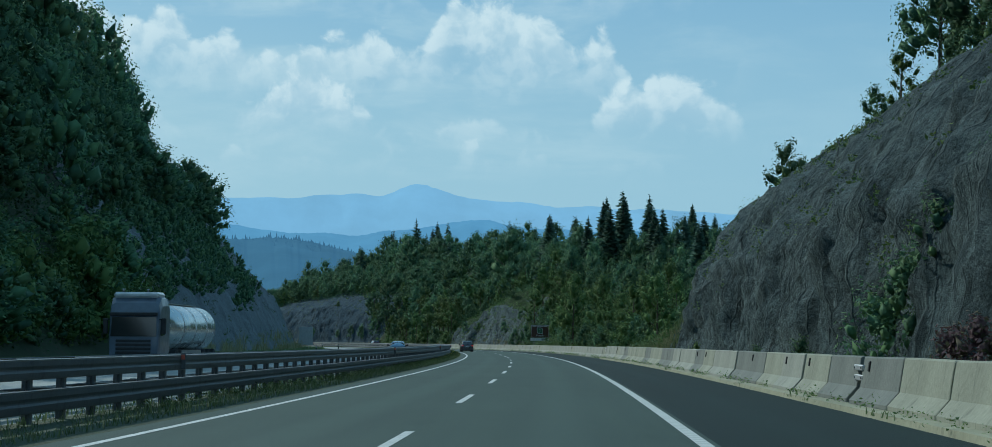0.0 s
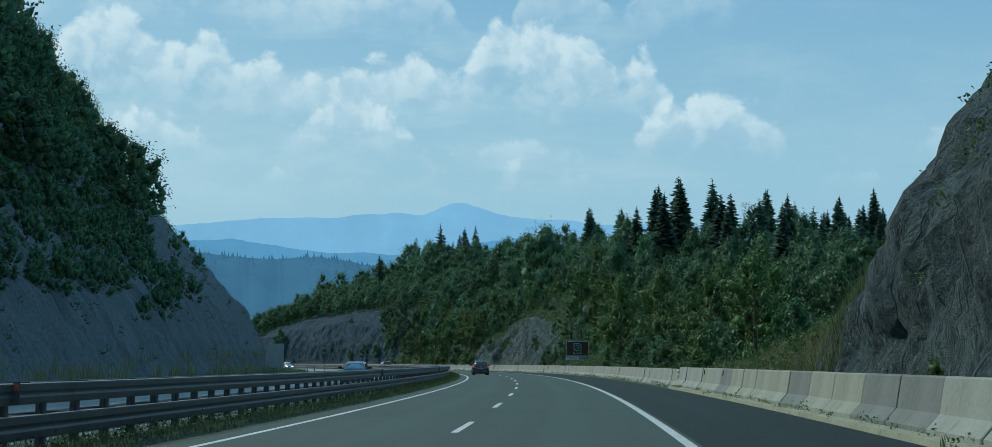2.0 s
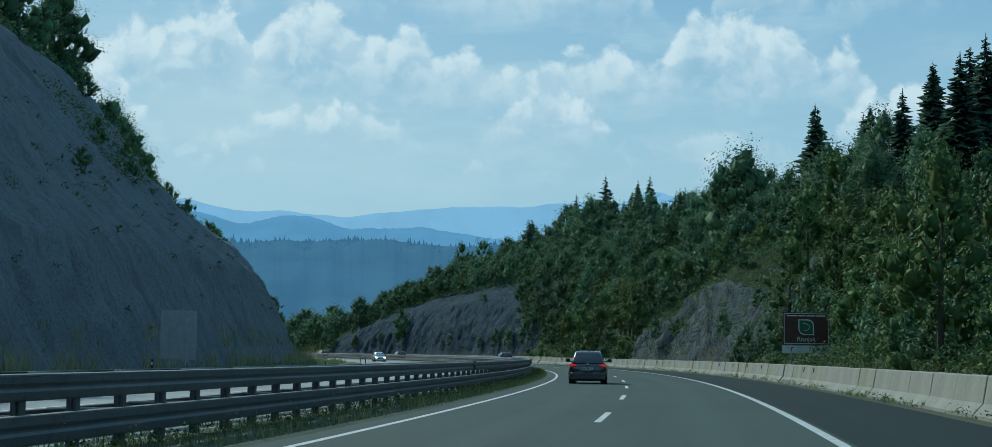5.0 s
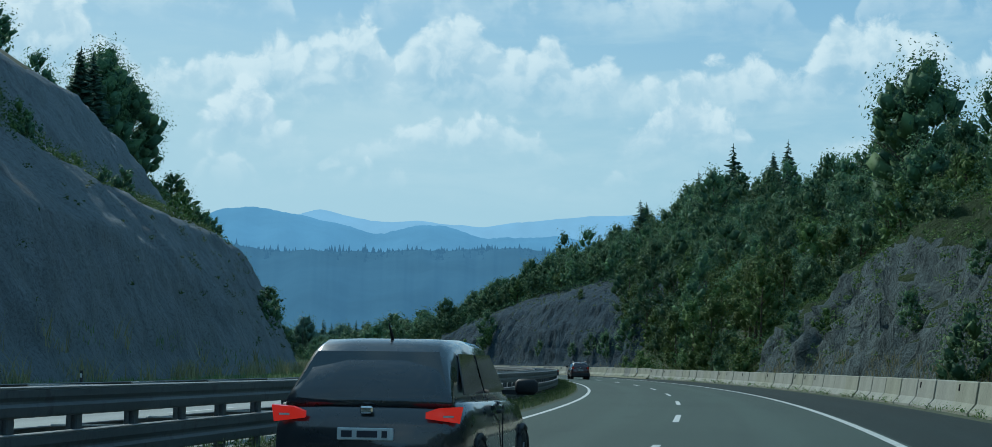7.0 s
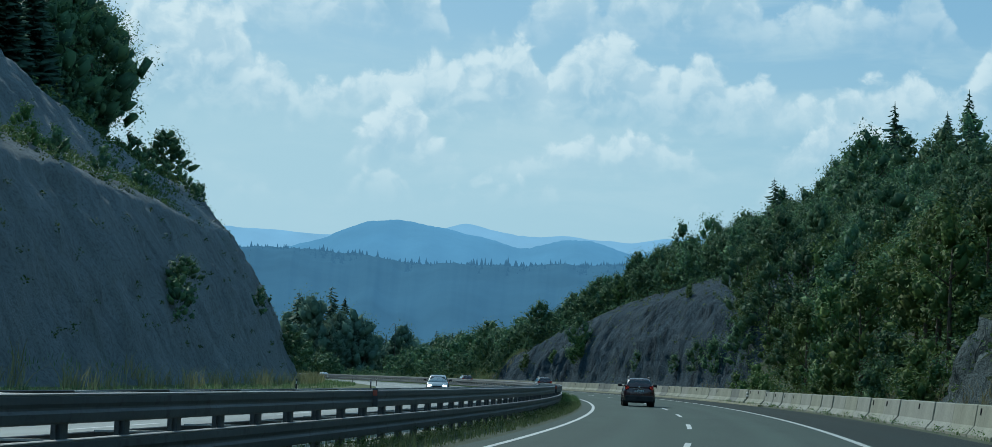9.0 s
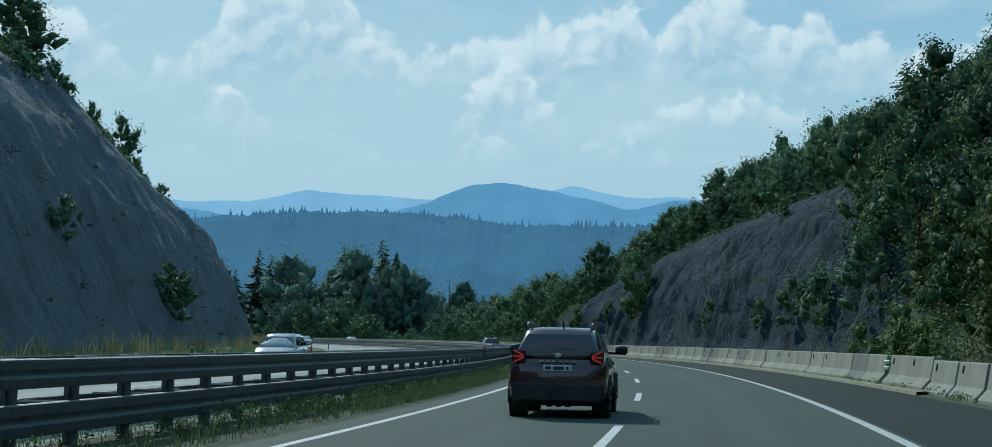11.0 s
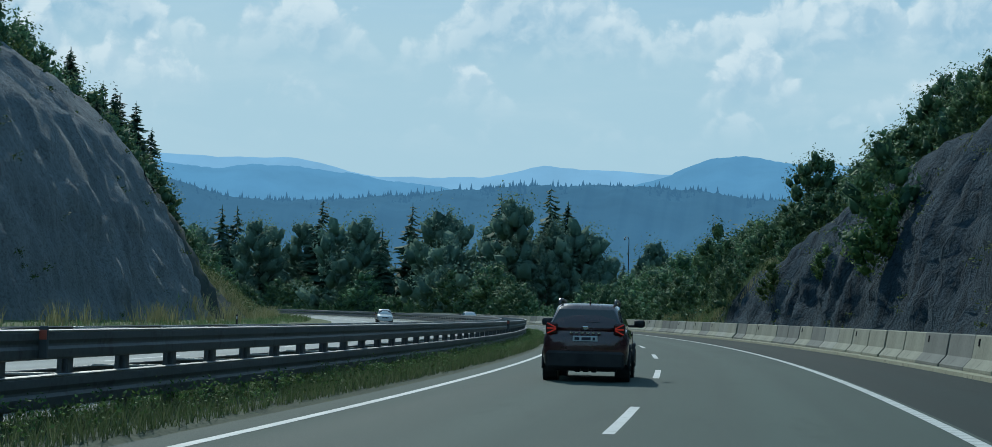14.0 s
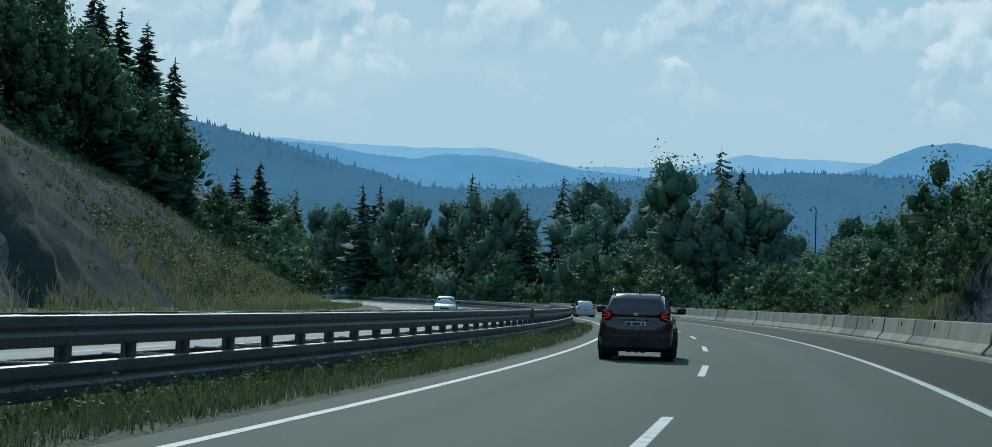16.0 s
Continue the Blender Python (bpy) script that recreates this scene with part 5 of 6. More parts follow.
cover("undergrowth", 6500, (20, 150), (-58.0, -32.0), 0.20, M["leaf"], "dark undergrowth on the left hill", 1.5, 6)
cover("undergrowth", 4500, (150, 350), (-75.0, -51.0), 0.20, M["leaf"], "dark undergrowth above the left cut", 1.3, 7)
cover("undergrowth", 500, (150, 620), (-44.0, -31.5), 0.10, M["leaf_light"], "sparse weeds on the ledges of the left cut", 0.3, 8, tuft=16)
cover("undergrowth", 3500, (440, 600), (-62.0, -44.0), 0.18, M["leaf_light"], "scrub and weeds on the upper bench of the left cut", 0.9, 9)
cover("undergrowth", 2500, (590, 700), (-70.0, -50.0), 0.3, M["leaf"], "undergrowth along the top of the embankment", 1.1, 11)
cover("undergrowth", 900, (606, 705), (-50.0, -31.5), 0.09, M["leaf_light"], "low weeds on the embankment", 0.3, 10, tuft=14)
cover("undergrowth", 5000, (600, 960), (10.0, 24.0), 0.20, M["leaf"], "green scrub beyond the barrier", 1.3, 12)
cover("undergrowth", 330, (20, 122), (10.0, 26.0), 0.085, M["leaf_light"], "scattered weeds on the first rock cut", 0.25, 13, tuft=22, spread=2.2)
cover("undergrowth", 300, (440, 600), (10.0, 20.0), 0.085, M["leaf_light"], "scattered weeds on the netted cut", 0.3, 14, tuft=22, spread=2.2)
cover("undergrowth", 900, (296, 376), (10.0, 20.0), 0.10, M["leaf_light"], "weeds in the cracks of the outcrop", 0.4, 15, tuft=12)
blades("median_grass", 62000, (10, 600), (-7.7, -6.62), 0.25, 0.008, M["blade"], "uneven green grass and weeds along the median", 31, dens=-0.45)
blades("median_grass", 60000, (385, 560), (-8.0, -6.68), 0.33, 0.006, M["blade"], "taller green grass along the median", 32, dens=-0.3)
blades("median_grass", 20000, (10, 640), (-8.6, -7.7), 0.26, 0.012, M["blade"], "weeds under the guard rail", 33, dens=-0.1)
cover("median_weeds", 3200, (380, 560), (-7.9, -6.75), 0.028, M["leaf_light"], "dense leafy weeds in the taller median grass", 0.30, 52, tuft=11, spread=2.2)
cover("median_weeds", 3500, (30, 600), (-7.6, -6.75), 0.03, M["leaf_light"], "broad-leaved weeds among the median grass", 0.18, 42, tuft=10)
blades("dry_grass", 30000, (118, 460), (8.0, 10.2), 0.75, 0.013, M["straw"], "tall dry grass behind the barrier", 34, dens=-0.1)
blades("dry_grass", 16000, (20, 118), (8.0, 9.35), 0.55, 0.012, M["straw"], "dry grass at the rock foot", 35, dens=0.0)
blades("dry_grass", 20000, (460, 640), (8.0, 9.7), 0.7, 0.013, M["straw"], "pale dry grass below the netted cut", 36, dens=-0.05)
blades("dry_grass", 9000, (123, 160), (8.6, 12.5), 0.9, 0.014, M["straw"], "tall straw stalks on the bank behind the barrier", 49, dens=-0.1)
blades("median_grass", 16000, (470, 600), (-8.7, -7.75), 0.34, 0.012, M["blade"], "rank weeds between the guard rails", 50)
cover("undergrowth", 1300, (290, 440), (-47.0, -40.5), 0.11, M["leaf_light"], "low green scrub along the bench of the left cut", 0.5, 51, tuft=12, spread=2.4)
blades("verge_grass", 26000, (150, 700), (-31.5, -29.0), 1.25, 0.03, M["straw"], "clumps of pale tall grass at the foot of the left cut", 37, dens=0.2)
blades("verge_grass", 26000, (150, 700), (-31.8, -25.5), 0.4, 0.03, M["blade"], "low green grass at the foot of the left cut", 44, dens=0.05)
blades("slope_grass", 26000, (586, 650), (9.6, 17.0), 0.6, 0.02, M["blade"], "rough grass bank at the end of the netted cut", 45)
blades("slope_grass", 6000, (582, 640), (9.6, 15.0), 0.8, 0.02, M["straw"], "straw stalks on the bank at the end of the netted cut", 46, dens=0.1)
blades("slope_grass", 34000, (117, 166), (9.5, 22.0), 0.8, 0.02, M["blade"], "bright green grass bank at the end of the rock cut", 38)
blades("slope_grass", 24000, (598, 710), (-46.0, -25.5), 0.55, 0.02, M["blade"], "rough grass on the embankment", 39, dens=0.1)
blades("slope_grass", 12000, (600, 690), (-35.5, -30.0), 1.0, 0.022, M["straw"], "tall yellow stalks along the foot of the embankment", 47, dens=0.0)
cover("undergrowth", 700, (606, 700), (-38.0, -30.5), 0.13, M["leaf_light"], "leafy bright weeds along the foot of the embankment", 0.7, 48, tuft=14, spread=2.4)
cover("kerb_weeds", 420, (20, 430), (6.32, 6.62), 0.035, M["leaf_light"], "leafy weed tufts along the barrier footing", 0.1, 43, tuft=16, spread=2.4)
blades("kerb_weeds", 4000, (20, 420), (6.2, 6.6), 0.16, 0.02, M["blade"], "small weeds in the kerb joint", 40, dens=0.25)
cover("median_flowers", 260, (95, 240), (-7.5, -6.8), 0.025, M["flower"], "small yellow flowers in the median weeds", 0.4, 41, tuft=2)

# ---- distant ridges, distance haze painted on as blue emission ----
FAR = {-180: 3.5, -120: 4.0, -60: 4.2, -20: 4.5, -12: 4.7, -6: 5.0, -3: 5.1, .5: 5.4, 2.1: 5.98, 3.5: 5.4, 4.4: 5.5, 6.5: 5.35, 9.5: 5.25, 13.4: 4.85, 15.4: 5.0, 17: 4.95, 19.1: 5.4, 20.5: 4.9, 23.8: 4.8,
       26: 4.9, 28.3: 5.0, 30: 4.6, 34: 4.5, 36.5: 5.05, 38.5: 5.0, 41.8: 5.05, 45: 5.2, 60: 5.0, 120: 4.2, 180: 3.5}
MID = {-60: 3.5, -6: 4.2, -2: 4.3, 0: 4.67, 2.3: 4.25, 4.8: 4.0, 7.5: 4.1, 10.1: 4.5, 13.2: 4.45, 15: 4.95, 17: 4.5, 18.1: 4.8, 20: 5.2, 21.6: 5.45, 22.8: 5.2, 24.3: 4.45, 27: 4.1, 30: 4.0, 34: 4.45,
       36.5: 4.75, 37.5: 4.75, 39: 4.5, 42: 4.9, 46: 5.2, 70: 5.0}
NEAR = {-50: 2.6, 0: 3.0, 3.9: 3.2, 5.7: 3.75, 7.5: 4.0, 9: 3.85, 12: 4.1, 16: 3.95, 20.6: 3.85, 22.5: 4.15, 25: 4.25, 28: 4.2, 31: 3.9, 34: 3.6, 36.5: 3.45, 37.5: 3.5, 39.8: 4.05, 42.9: 4.9, 46: 5.55,
        48.5: 6.0, 55: 6.3, 75: 6.0}
EYE0 = Vector((-8, 250, 1.4))


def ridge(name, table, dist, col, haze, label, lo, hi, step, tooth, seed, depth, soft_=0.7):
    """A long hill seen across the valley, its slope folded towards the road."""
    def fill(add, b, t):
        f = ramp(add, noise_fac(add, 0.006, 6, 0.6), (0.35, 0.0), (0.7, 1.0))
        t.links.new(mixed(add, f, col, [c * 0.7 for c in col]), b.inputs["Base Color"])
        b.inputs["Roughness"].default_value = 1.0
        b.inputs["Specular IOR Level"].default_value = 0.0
        # haze colour emitted by the slope itself, also on the ridge treeline
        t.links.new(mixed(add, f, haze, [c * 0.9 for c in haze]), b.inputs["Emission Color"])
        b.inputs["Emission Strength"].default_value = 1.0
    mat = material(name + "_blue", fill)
    ks = sorted(table)
    az = np.arange(lo, hi, step)
    el = np.interp(az, ks, [table[k] for k in ks])
    k = max(1, int(soft_ / step))
    el = np.convolve(np.pad(el, k, mode="edge"), np.ones(2 * k + 1) / (2 * k + 1), "valid")
    verts, faces, rows = [], [], 9
    for i, a in enumerate(az):
        e = el[i] + 0.09 * noise.noise(Vector((a * 0.8, seed, 0))) + 0.03 * noise.noise(Vector((a * 4.1, seed, 3)))
        e += tooth * abs(noise.noise(Vector((a * 19.0, seed, 7)))) + tooth * 0.6 * abs(noise.noise(Vector((a * 47.0, seed, 9))))
        for r in range(rows):
            f = r / (rows - 1)
            d = dist - depth * f * (1 + 0.25 * noise.noise(Vector((a * 0.5, f * 2, seed))))
            h = dist * math.tan(radians(e)) * (1 - f ** 1.25) + dist * 0.004 * noise.noise(Vector((a * 1.3, f * 4, seed + 5))) * (f > 0) - 12 * f
            verts.append(EYE0 + Vector((-math.sin(radians(a)) * d, math.cos(radians(a)) * d, h)))
    for i in range(len(az) - 1):
        for r in range(rows - 1):
            q = i * rows + r
            faces.append((q, q + rows, q + rows + 1, q + 1))
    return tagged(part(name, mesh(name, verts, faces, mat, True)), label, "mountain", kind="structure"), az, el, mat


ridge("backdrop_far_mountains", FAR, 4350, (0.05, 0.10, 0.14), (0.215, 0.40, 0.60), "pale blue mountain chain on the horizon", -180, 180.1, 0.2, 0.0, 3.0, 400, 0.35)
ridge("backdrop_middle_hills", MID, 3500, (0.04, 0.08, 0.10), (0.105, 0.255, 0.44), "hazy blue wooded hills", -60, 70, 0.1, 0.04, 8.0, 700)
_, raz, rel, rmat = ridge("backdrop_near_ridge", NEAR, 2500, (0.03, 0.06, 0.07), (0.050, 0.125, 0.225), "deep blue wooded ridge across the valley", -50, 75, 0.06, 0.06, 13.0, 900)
vs, fs = [], []
rr = random.Random(9)
for i in range(1900):
    a = rr.uniform(-8, 60)
    d = 2500 - rr.random() ** 2 * 160
    h = d * math.tan(radians(float(np.interp(a, raz, rel)))) - (2500 - d) * 0.10
    c = EYE0 + Vector((-math.sin(radians(a)) * d, math.cos(radians(a)) * d, h - 4))
    t_, w_ = rr.uniform(6, 10) + 9 * rr.random() ** 4, rr.uniform(2.4, 4.2)
    b0 = len(vs)
    vs += [c + Vector((w_ * math.cos(q * math.tau / 5), w_ * math.sin(q * math.tau / 5), 0)) for q in range(5)] + [c + Vector((0, 0, t_))]
    fs += [(b0 + q, b0 + (q + 1) % 5, b0 + 5) for q in range(5)]
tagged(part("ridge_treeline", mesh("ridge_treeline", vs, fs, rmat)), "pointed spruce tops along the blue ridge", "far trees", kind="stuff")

# ---- vehicles ----
V = dict(
    glass=plain("dark_car_glass", (0.012, 0.015, 0.018), 0.06, coat=1.0),
    tyre=two_scale("tyre_rubber", (0.015, 0.015, 0.016), (0.028, 0.028, 0.028), 3.0, 30.0, 0.9, 0.2),
    rim=plain("alloy_rim", (0.35, 0.36, 0.37), 0.35, 0.8),
    trim=plain("black_plastic_trim", (0.022, 0.022, 0.024), 0.65),
    chrome=plain("chrome", (0.7, 0.7, 0.7), 0.15, 1.0),
    plate=plain("white_number_plate", (0.62, 0.64, 0.66), 0.5),
    ink=plain("dark_ink", (0.03, 0.03, 0.05), 0.6),
    tail=plain("red_tail_lens", (0.35, 0.02, 0.015), 0.25, emit=0.15, emit_col=(1.0, 0.08, 0.05)),
    brake=plain("lit_brake_lens", (0.4, 0.02, 0.018), 0.2, emit=0.28, emit_col=(1.0, 0.035, 0.02), coat=1.0),
    head=plain("lit_head_lamp", (0.8, 0.85, 0.9), 0.15, emit=5.0, emit_col=(0.9, 0.95, 1.0)),
    lamp=plain("clear_head_lamp", (0.55, 0.58, 0.6), 0.12, coat=1.0),
)


def loft(name, rings, mat, smooth=True):
    n = len(rings[0])
    verts = [v for r in rings for v in r]
    faces = []
    for i in range(len(rings) - 1):
        for k in range(n):
            a, b = i * n + k, i * n + (k + 1) % n
            faces.append((a, b, b + n, a + n))
    faces += [tuple(range(n))[::-1], tuple(range((len(rings) - 1) * n, len(rings) * n))]
    me = mesh(name, verts, faces, mat, smooth)
    return me


def ring(y, pts):
    """A closed section at y from right-hand points (x, z), bottom to top, mirrored."""
    return [(x, y, z) for x, z in pts] + [(-x, y, z) for x, z in pts[::-1]]


def quad_pane(name, pts, mat, thick=0.012):
    """A flat pane with thickness from corner points."""
    pts = [Vector(p) for p in pts]
    nrm = (pts[1] - pts[0]).cross(pts[2] - pts[0]).normalized() * thick
    n = len(pts)
    verts = pts + [p + nrm for p in pts]
    faces = [tuple(range(n))[::-1], tuple(range(n, 2 * n))] + [(k, (k + 1) % n, (k + 1) % n + n, k + n) for k in range(n)]
    return mesh(name, verts, faces, mat)


def wheel_parts(car, x, y, r, w):
    side = 1 if x > 0 else -1
    bm = bmesh.new()
    prof = [(r * 0.62, -w / 2), (r * 0.93, -w / 2), (r, -w * 0.36), (r, w * 0.36), (r * 0.93, w / 2), (r * 0.62, w / 2)]
    N = 22
    rg_ = [[bm.verts.new((b, a * math.cos(k * math.tau / N), a * math.sin(k * math.tau / N))) for a, b in prof] for k in range(N)]
    for k in range(N):
        p, q = rg_[k], rg_[(k + 1) % N]
        for i in range(len(prof)):
            j = (i + 1) % len(prof)
            bm.faces.new((p[i], p[j], q[j], q[i]))
    wh = part("wheel", None, car, m=Matrix.Translation((x, y, r)))
    part("tyre", bm_mesh("tyre", bm, V["tyre"], True), wh)
    bm = bmesh.new()
    tube(bm, [(-w * 0.3 * side, 0, 0), (w * 0.3 * side, 0, 0)], r * 0.2, 10)
    for k in range(5):
        a = k * math.tau / 5
        tube(bm, [(w * 0.32 * side, 0, 0), (w * 0.36 * side, r * 0.62 * math.cos(a), r * 0.62 * math.sin(a))], [r * 0.1, r * 0.13], 5)
    tube(bm, [(-w * 0.4 * side, 0, 0), (-w * 0.2 * side, 0, 0)], r * 0.62, 18)
    part("rim", bm_mesh("rim", bm, V["rim"], True), wh)


def make_car(name, label, m, paint, L, W, H, belt, clear, rear_slant, hood, suv=False, rails=False, brake=False, lit=False, lettering=False, category="car"):
    """A car facing local +y: lofted body, cabin with panes, bumpers, wheels, lamps, mirrors, plate."""
    car = tagged(part(name, None, m=m), label, category)
    w, y0, y1 = W / 2, -L / 2, L / 2
    wr = 0.355 if suv else 0.32
    hood_z = belt - 0.10
    st = [(y0, 0.80, clear + 0.16, belt - 0.22), (y0 + 0.05, 0.93, clear + 0.06, belt - 0.10), (y0 + 0.22, 0.985, clear, belt - 0.01), (y0 + 0.8, 1.0, clear - 0.03, belt),
          (0.0, 0.995, clear - 0.04, belt - 0.02), (y1 - 1.45, 1.0, clear - 0.03, belt - 0.03), (y1 - hood * 0.6, 0.985, clear, hood_z), (y1 - 0.28, 0.95, clear + 0.03, hood_z - 0.12), (y1 - 0.06, 0.84, clear + 0.08, hood_z - 0.24), (y1, 0.66, clear + 0.16, hood_z - 0.32)]
    rings = []
    for y, k, lo, hi in st:
        a = w * k
        rings.append(ring(y, [(a * 0.82, lo), (a * 0.97, lo + 0.07), (a, lo + (hi - lo) * 0.4), (a * 0.985, lo + (hi - lo) * 0.72), (a * 0.93, hi - 0.03), (a * 0.84, hi), (a * 0.4, hi + 0.012)]))
    part("body", loft("body", rings, paint), car)
    # cabin
    rt, rb = y0 + 0.10 + rear_slant, y0 + 0.10
    fb, ft = y1 - hood - 0.05, y1 - hood - 0.85
    wb, wt = w * 0.86, w * 0.70
    top = H
    cab = []
    for y, a, b, z in ((rb, wb * 0.98, wb * 0.97, belt + 0.02), (rb + 0.04, wb, wb * 0.93, belt + 0.12), (rt, wb, wt * 0.98, top - 0.07), (rt + 0.25, wb, wt, top - 0.012), ((rt + ft) / 2, wb, wt * 1.02, top),
                       (ft, wb, wt, top - 0.03), (ft + 0.15, wb, wt * 1.0, top - 0.10), (fb - 0.08, wb, wb * 0.95, belt + 0.08), (fb, wb * 0.98, wb * 0.97, belt)):
        zb = belt - 0.06
        h_ = z - zb
        cab.append(ring(y, [(a, zb), (a * 0.4 + b * 0.6, zb + h_ * 0.62), (b, z - min(0.06, h_ * 0.2)), (b * 0.86, z), (b * 0.4, z + 0.012)]))
    part("cabin", loft("cabin", cab, paint), car)

    def side_x(f):
        return wb * (1 - f) + wt * f + 0.012
    # panes: rear, front, sides
    zr0, zr1 = belt + 0.10, top - 0.13

    def rear_y(z):
        return rb + (rt - rb) * (z - belt) / (top - 0.07 - belt) - 0.018
    xr0, xr1 = wb * 0.90, wt * 0.90
    part("rear_window", quad_pane("rear_window", [(-xr0, rear_y(zr0), zr0), (-xr1, rear_y(zr1), zr1), (xr1, rear_y(zr1), zr1), (xr0, rear_y(zr0), zr0)][::-1], V["glass"]), car, "dark tinted rear window")

    def front_y(z):
        return fb + (ft + 0.12 - fb) * (z - belt) / (top - 0.09 - belt) + 0.02
    part("windscreen", quad_pane("windscreen", [(xr0, front_y(zr0), zr0), (xr1, front_y(zr1), zr1), (-xr1, front_y(zr1), zr1), (-xr0, front_y(zr0), zr0)][::-1], V["glass"]), car)
    for sd in (1, -1):
        spans = ((rb + rear_slant * 0.55 + 0.25, (rb + fb) / 2 - 0.08), ((rb + fb) / 2 + 0.02, fb - 0.30))
        for i, (ya, yb) in enumerate(spans):
            za, zb_ = belt + 0.05, top - 0.14
            f0, f1 = 0.12, 0.86
            ta = ya + (0.12 + rear_slant * 0.3 if i == 0 else 0.0)
            tb = yb - (0.0 if i == 0 else 0.42)
            pts = [(sd * side_x(f0), ya, za), (sd * side_x(f0), yb, za), (sd * side_x(f1), tb, zb_), (sd * side_x(f1), ta, zb_)]
            part("side_window", quad_pane("side_window", pts if sd > 0 else pts[::-1], V["glass"]), car)
        part("door_seam", box_mesh("door_seam", V["trim"], sd * w * 1.003 - 0.006, sd * w * 1.003 + 0.006, -0.12, -0.105, clear + 0.12, belt - 0.08), car)
        part("door_handle", box_mesh("door_handle", V["trim"], sd * w - 0.02, sd * w + 0.025, -0.42, -0.22, belt - 0.15, belt - 0.11, bevel=0.01), car)
        bm = bmesh.new()
        box(bm, sd * (w + 0.13) - 0.12, sd * (w + 0.13) + 0.12, fb - 0.50, fb - 0.36, belt + 0.02, belt + 0.19, 0.04)
        mir = part("mirror", bm_mesh("mirror", bm, V["trim"], True), car, "black door mirror")
        part("mirror_arm", box_mesh("mirror_arm", V["trim"], min(sd * wb, sd * (w + 0.05)), max(sd * wb, sd * (w + 0.05)), fb - 0.46, fb - 0.40, belt + 0.02, belt + 0.07), mir)
        # wheels and arches
        for y in (y0 + 0.78, y1 - 0.86):
            wheel_parts(car, sd * (w - 0.10), y, wr, 0.22)
            bm = bmesh.new()
            pts = [(sd * (w - 0.005), y + (wr + 0.06) * math.cos(a), wr + (wr + 0.06) * math.sin(a)) for a in np.linspace(-0.25, math.pi + 0.25, 12)]
            tube(bm, pts, 0.035, 5)
            part("wheel_arch", bm_mesh("wheel_arch", bm, V["trim"], True), car, "black wheel arch trim")
            bm = bmesh.new()
            tube(bm, [(sd * (w - 0.30), y, wr + 0.02), (sd * (w + 0.004), y, wr + 0.02)], wr + 0.05, 20)
            part("wheel_well", bm_mesh("wheel_well", bm, V["trim"]), car)
        # lamps
        tl = V["brake"] if brake else V["tail"]
        zl = belt - (0.02 if lettering else 0.12)
        if lettering:
            for dz, lean in ((0.07, 26), (0.0, 0), (-0.07, -26)):
                bm = bmesh.new()
                box(bm, -0.095, 0.095, -0.02, 0.02, -0.012, 0.012, 0.005)
                part("tail_lamp_bar", bm_mesh("tail_lamp_bar", bm, tl), car, "glowing red tail lamp bar", m=pose(sd * w * 0.78, y0 - 0.005, zl + dz * 0.9, 0, -lean * sd, 0))
            part("tail_lamp", box_mesh("tail_lamp", plain("smoked_red_lens", (0.05, 0.012, 0.012), 0.2), sd * w * 0.78 - 0.12, sd * w * 0.78 + 0.12, y0 + 0.0, y0 + 0.12, zl - 0.12, zl + 0.12, bevel=0.03), car)
        else:
            lens = [(sd * w * 0.60, y0 - 0.016, zl - 0.035), (sd * w * 0.93, y0 + 0.035, zl - 0.075), (sd * w * 0.96, y0 + 0.05, zl + 0.075), (sd * w * 0.72, y0 + 0.0, zl + 0.06), (sd * w * 0.60, y0 - 0.016, zl + 0.02)]
            tail = part("tail_lamp", quad_pane("tail_lamp", lens if sd > 0 else lens[::-1], tl, 0.03), car, "red tail lamp")
            part("clear_strip", box_mesh("clear_strip", V["lamp"], sd * w * 0.78 - 0.09, sd * w * 0.78 + 0.09, y0 - 0.02, y0 + 0.02, zl - 0.022, zl - 0.004), tail)
        part("head_lamp", box_mesh("head_lamp", V["head"] if lit else V["lamp"], sd * w * 0.68 - 0.18, sd * w * 0.68 + 0.18, y1 - 0.22, y1 - 0.015, hood_z - 0.33, hood_z - 0.19, bevel=0.03), car)
        if rails:
            bm = bmesh.new()
            tube(bm, [(sd * wt * 0.93, rt + 0.12, top - 0.03), (sd * wt * 0.93, rt + 0.24, top + 0.07), (sd * wt * 0.92, (rt + ft) / 2, top + 0.085), (sd * wt * 0.93, ft - 0.1, top + 0.05), (sd * wt * 0.93, ft + 0.02, top - 0.05)], [0.03, 0.032, 0.024, 0.032, 0.03], 6)
            part("roof_rail", bm_mesh("roof_rail", bm, V["steel_rail"] if "steel_rail" in V else V["trim"], True), car, "dark roof rail")
    # bumpers, plate, badge, aerial
    bm = bmesh.new()
    box(bm, -w * 0.90, w * 0.90, y0 - 0.05, y0 + 0.18, clear - 0.02, clear + 0.34, 0.05)
    part("rear_bumper", bm_mesh("rear_bumper", bm, V["trim"] if suv else paint, False), car)
    bm = bmesh.new()
    box(bm, -w * 0.78, w * 0.78, y1 - 0.16, y1 + 0.03, clear - 0.02, clear + 0.26, 0.05)
    part("front_bumper", bm_mesh("front_bumper", bm, V["trim"] if suv else paint, False), car)
    part("grille", box_mesh("grille", V["trim"], -w * 0.42, w * 0.42, y1 - 0.05, y1 + 0.012, clear + 0.27, clear + 0.42, bevel=0.02), car)
    zp = belt - 0.22 if lettering else belt - 0.30
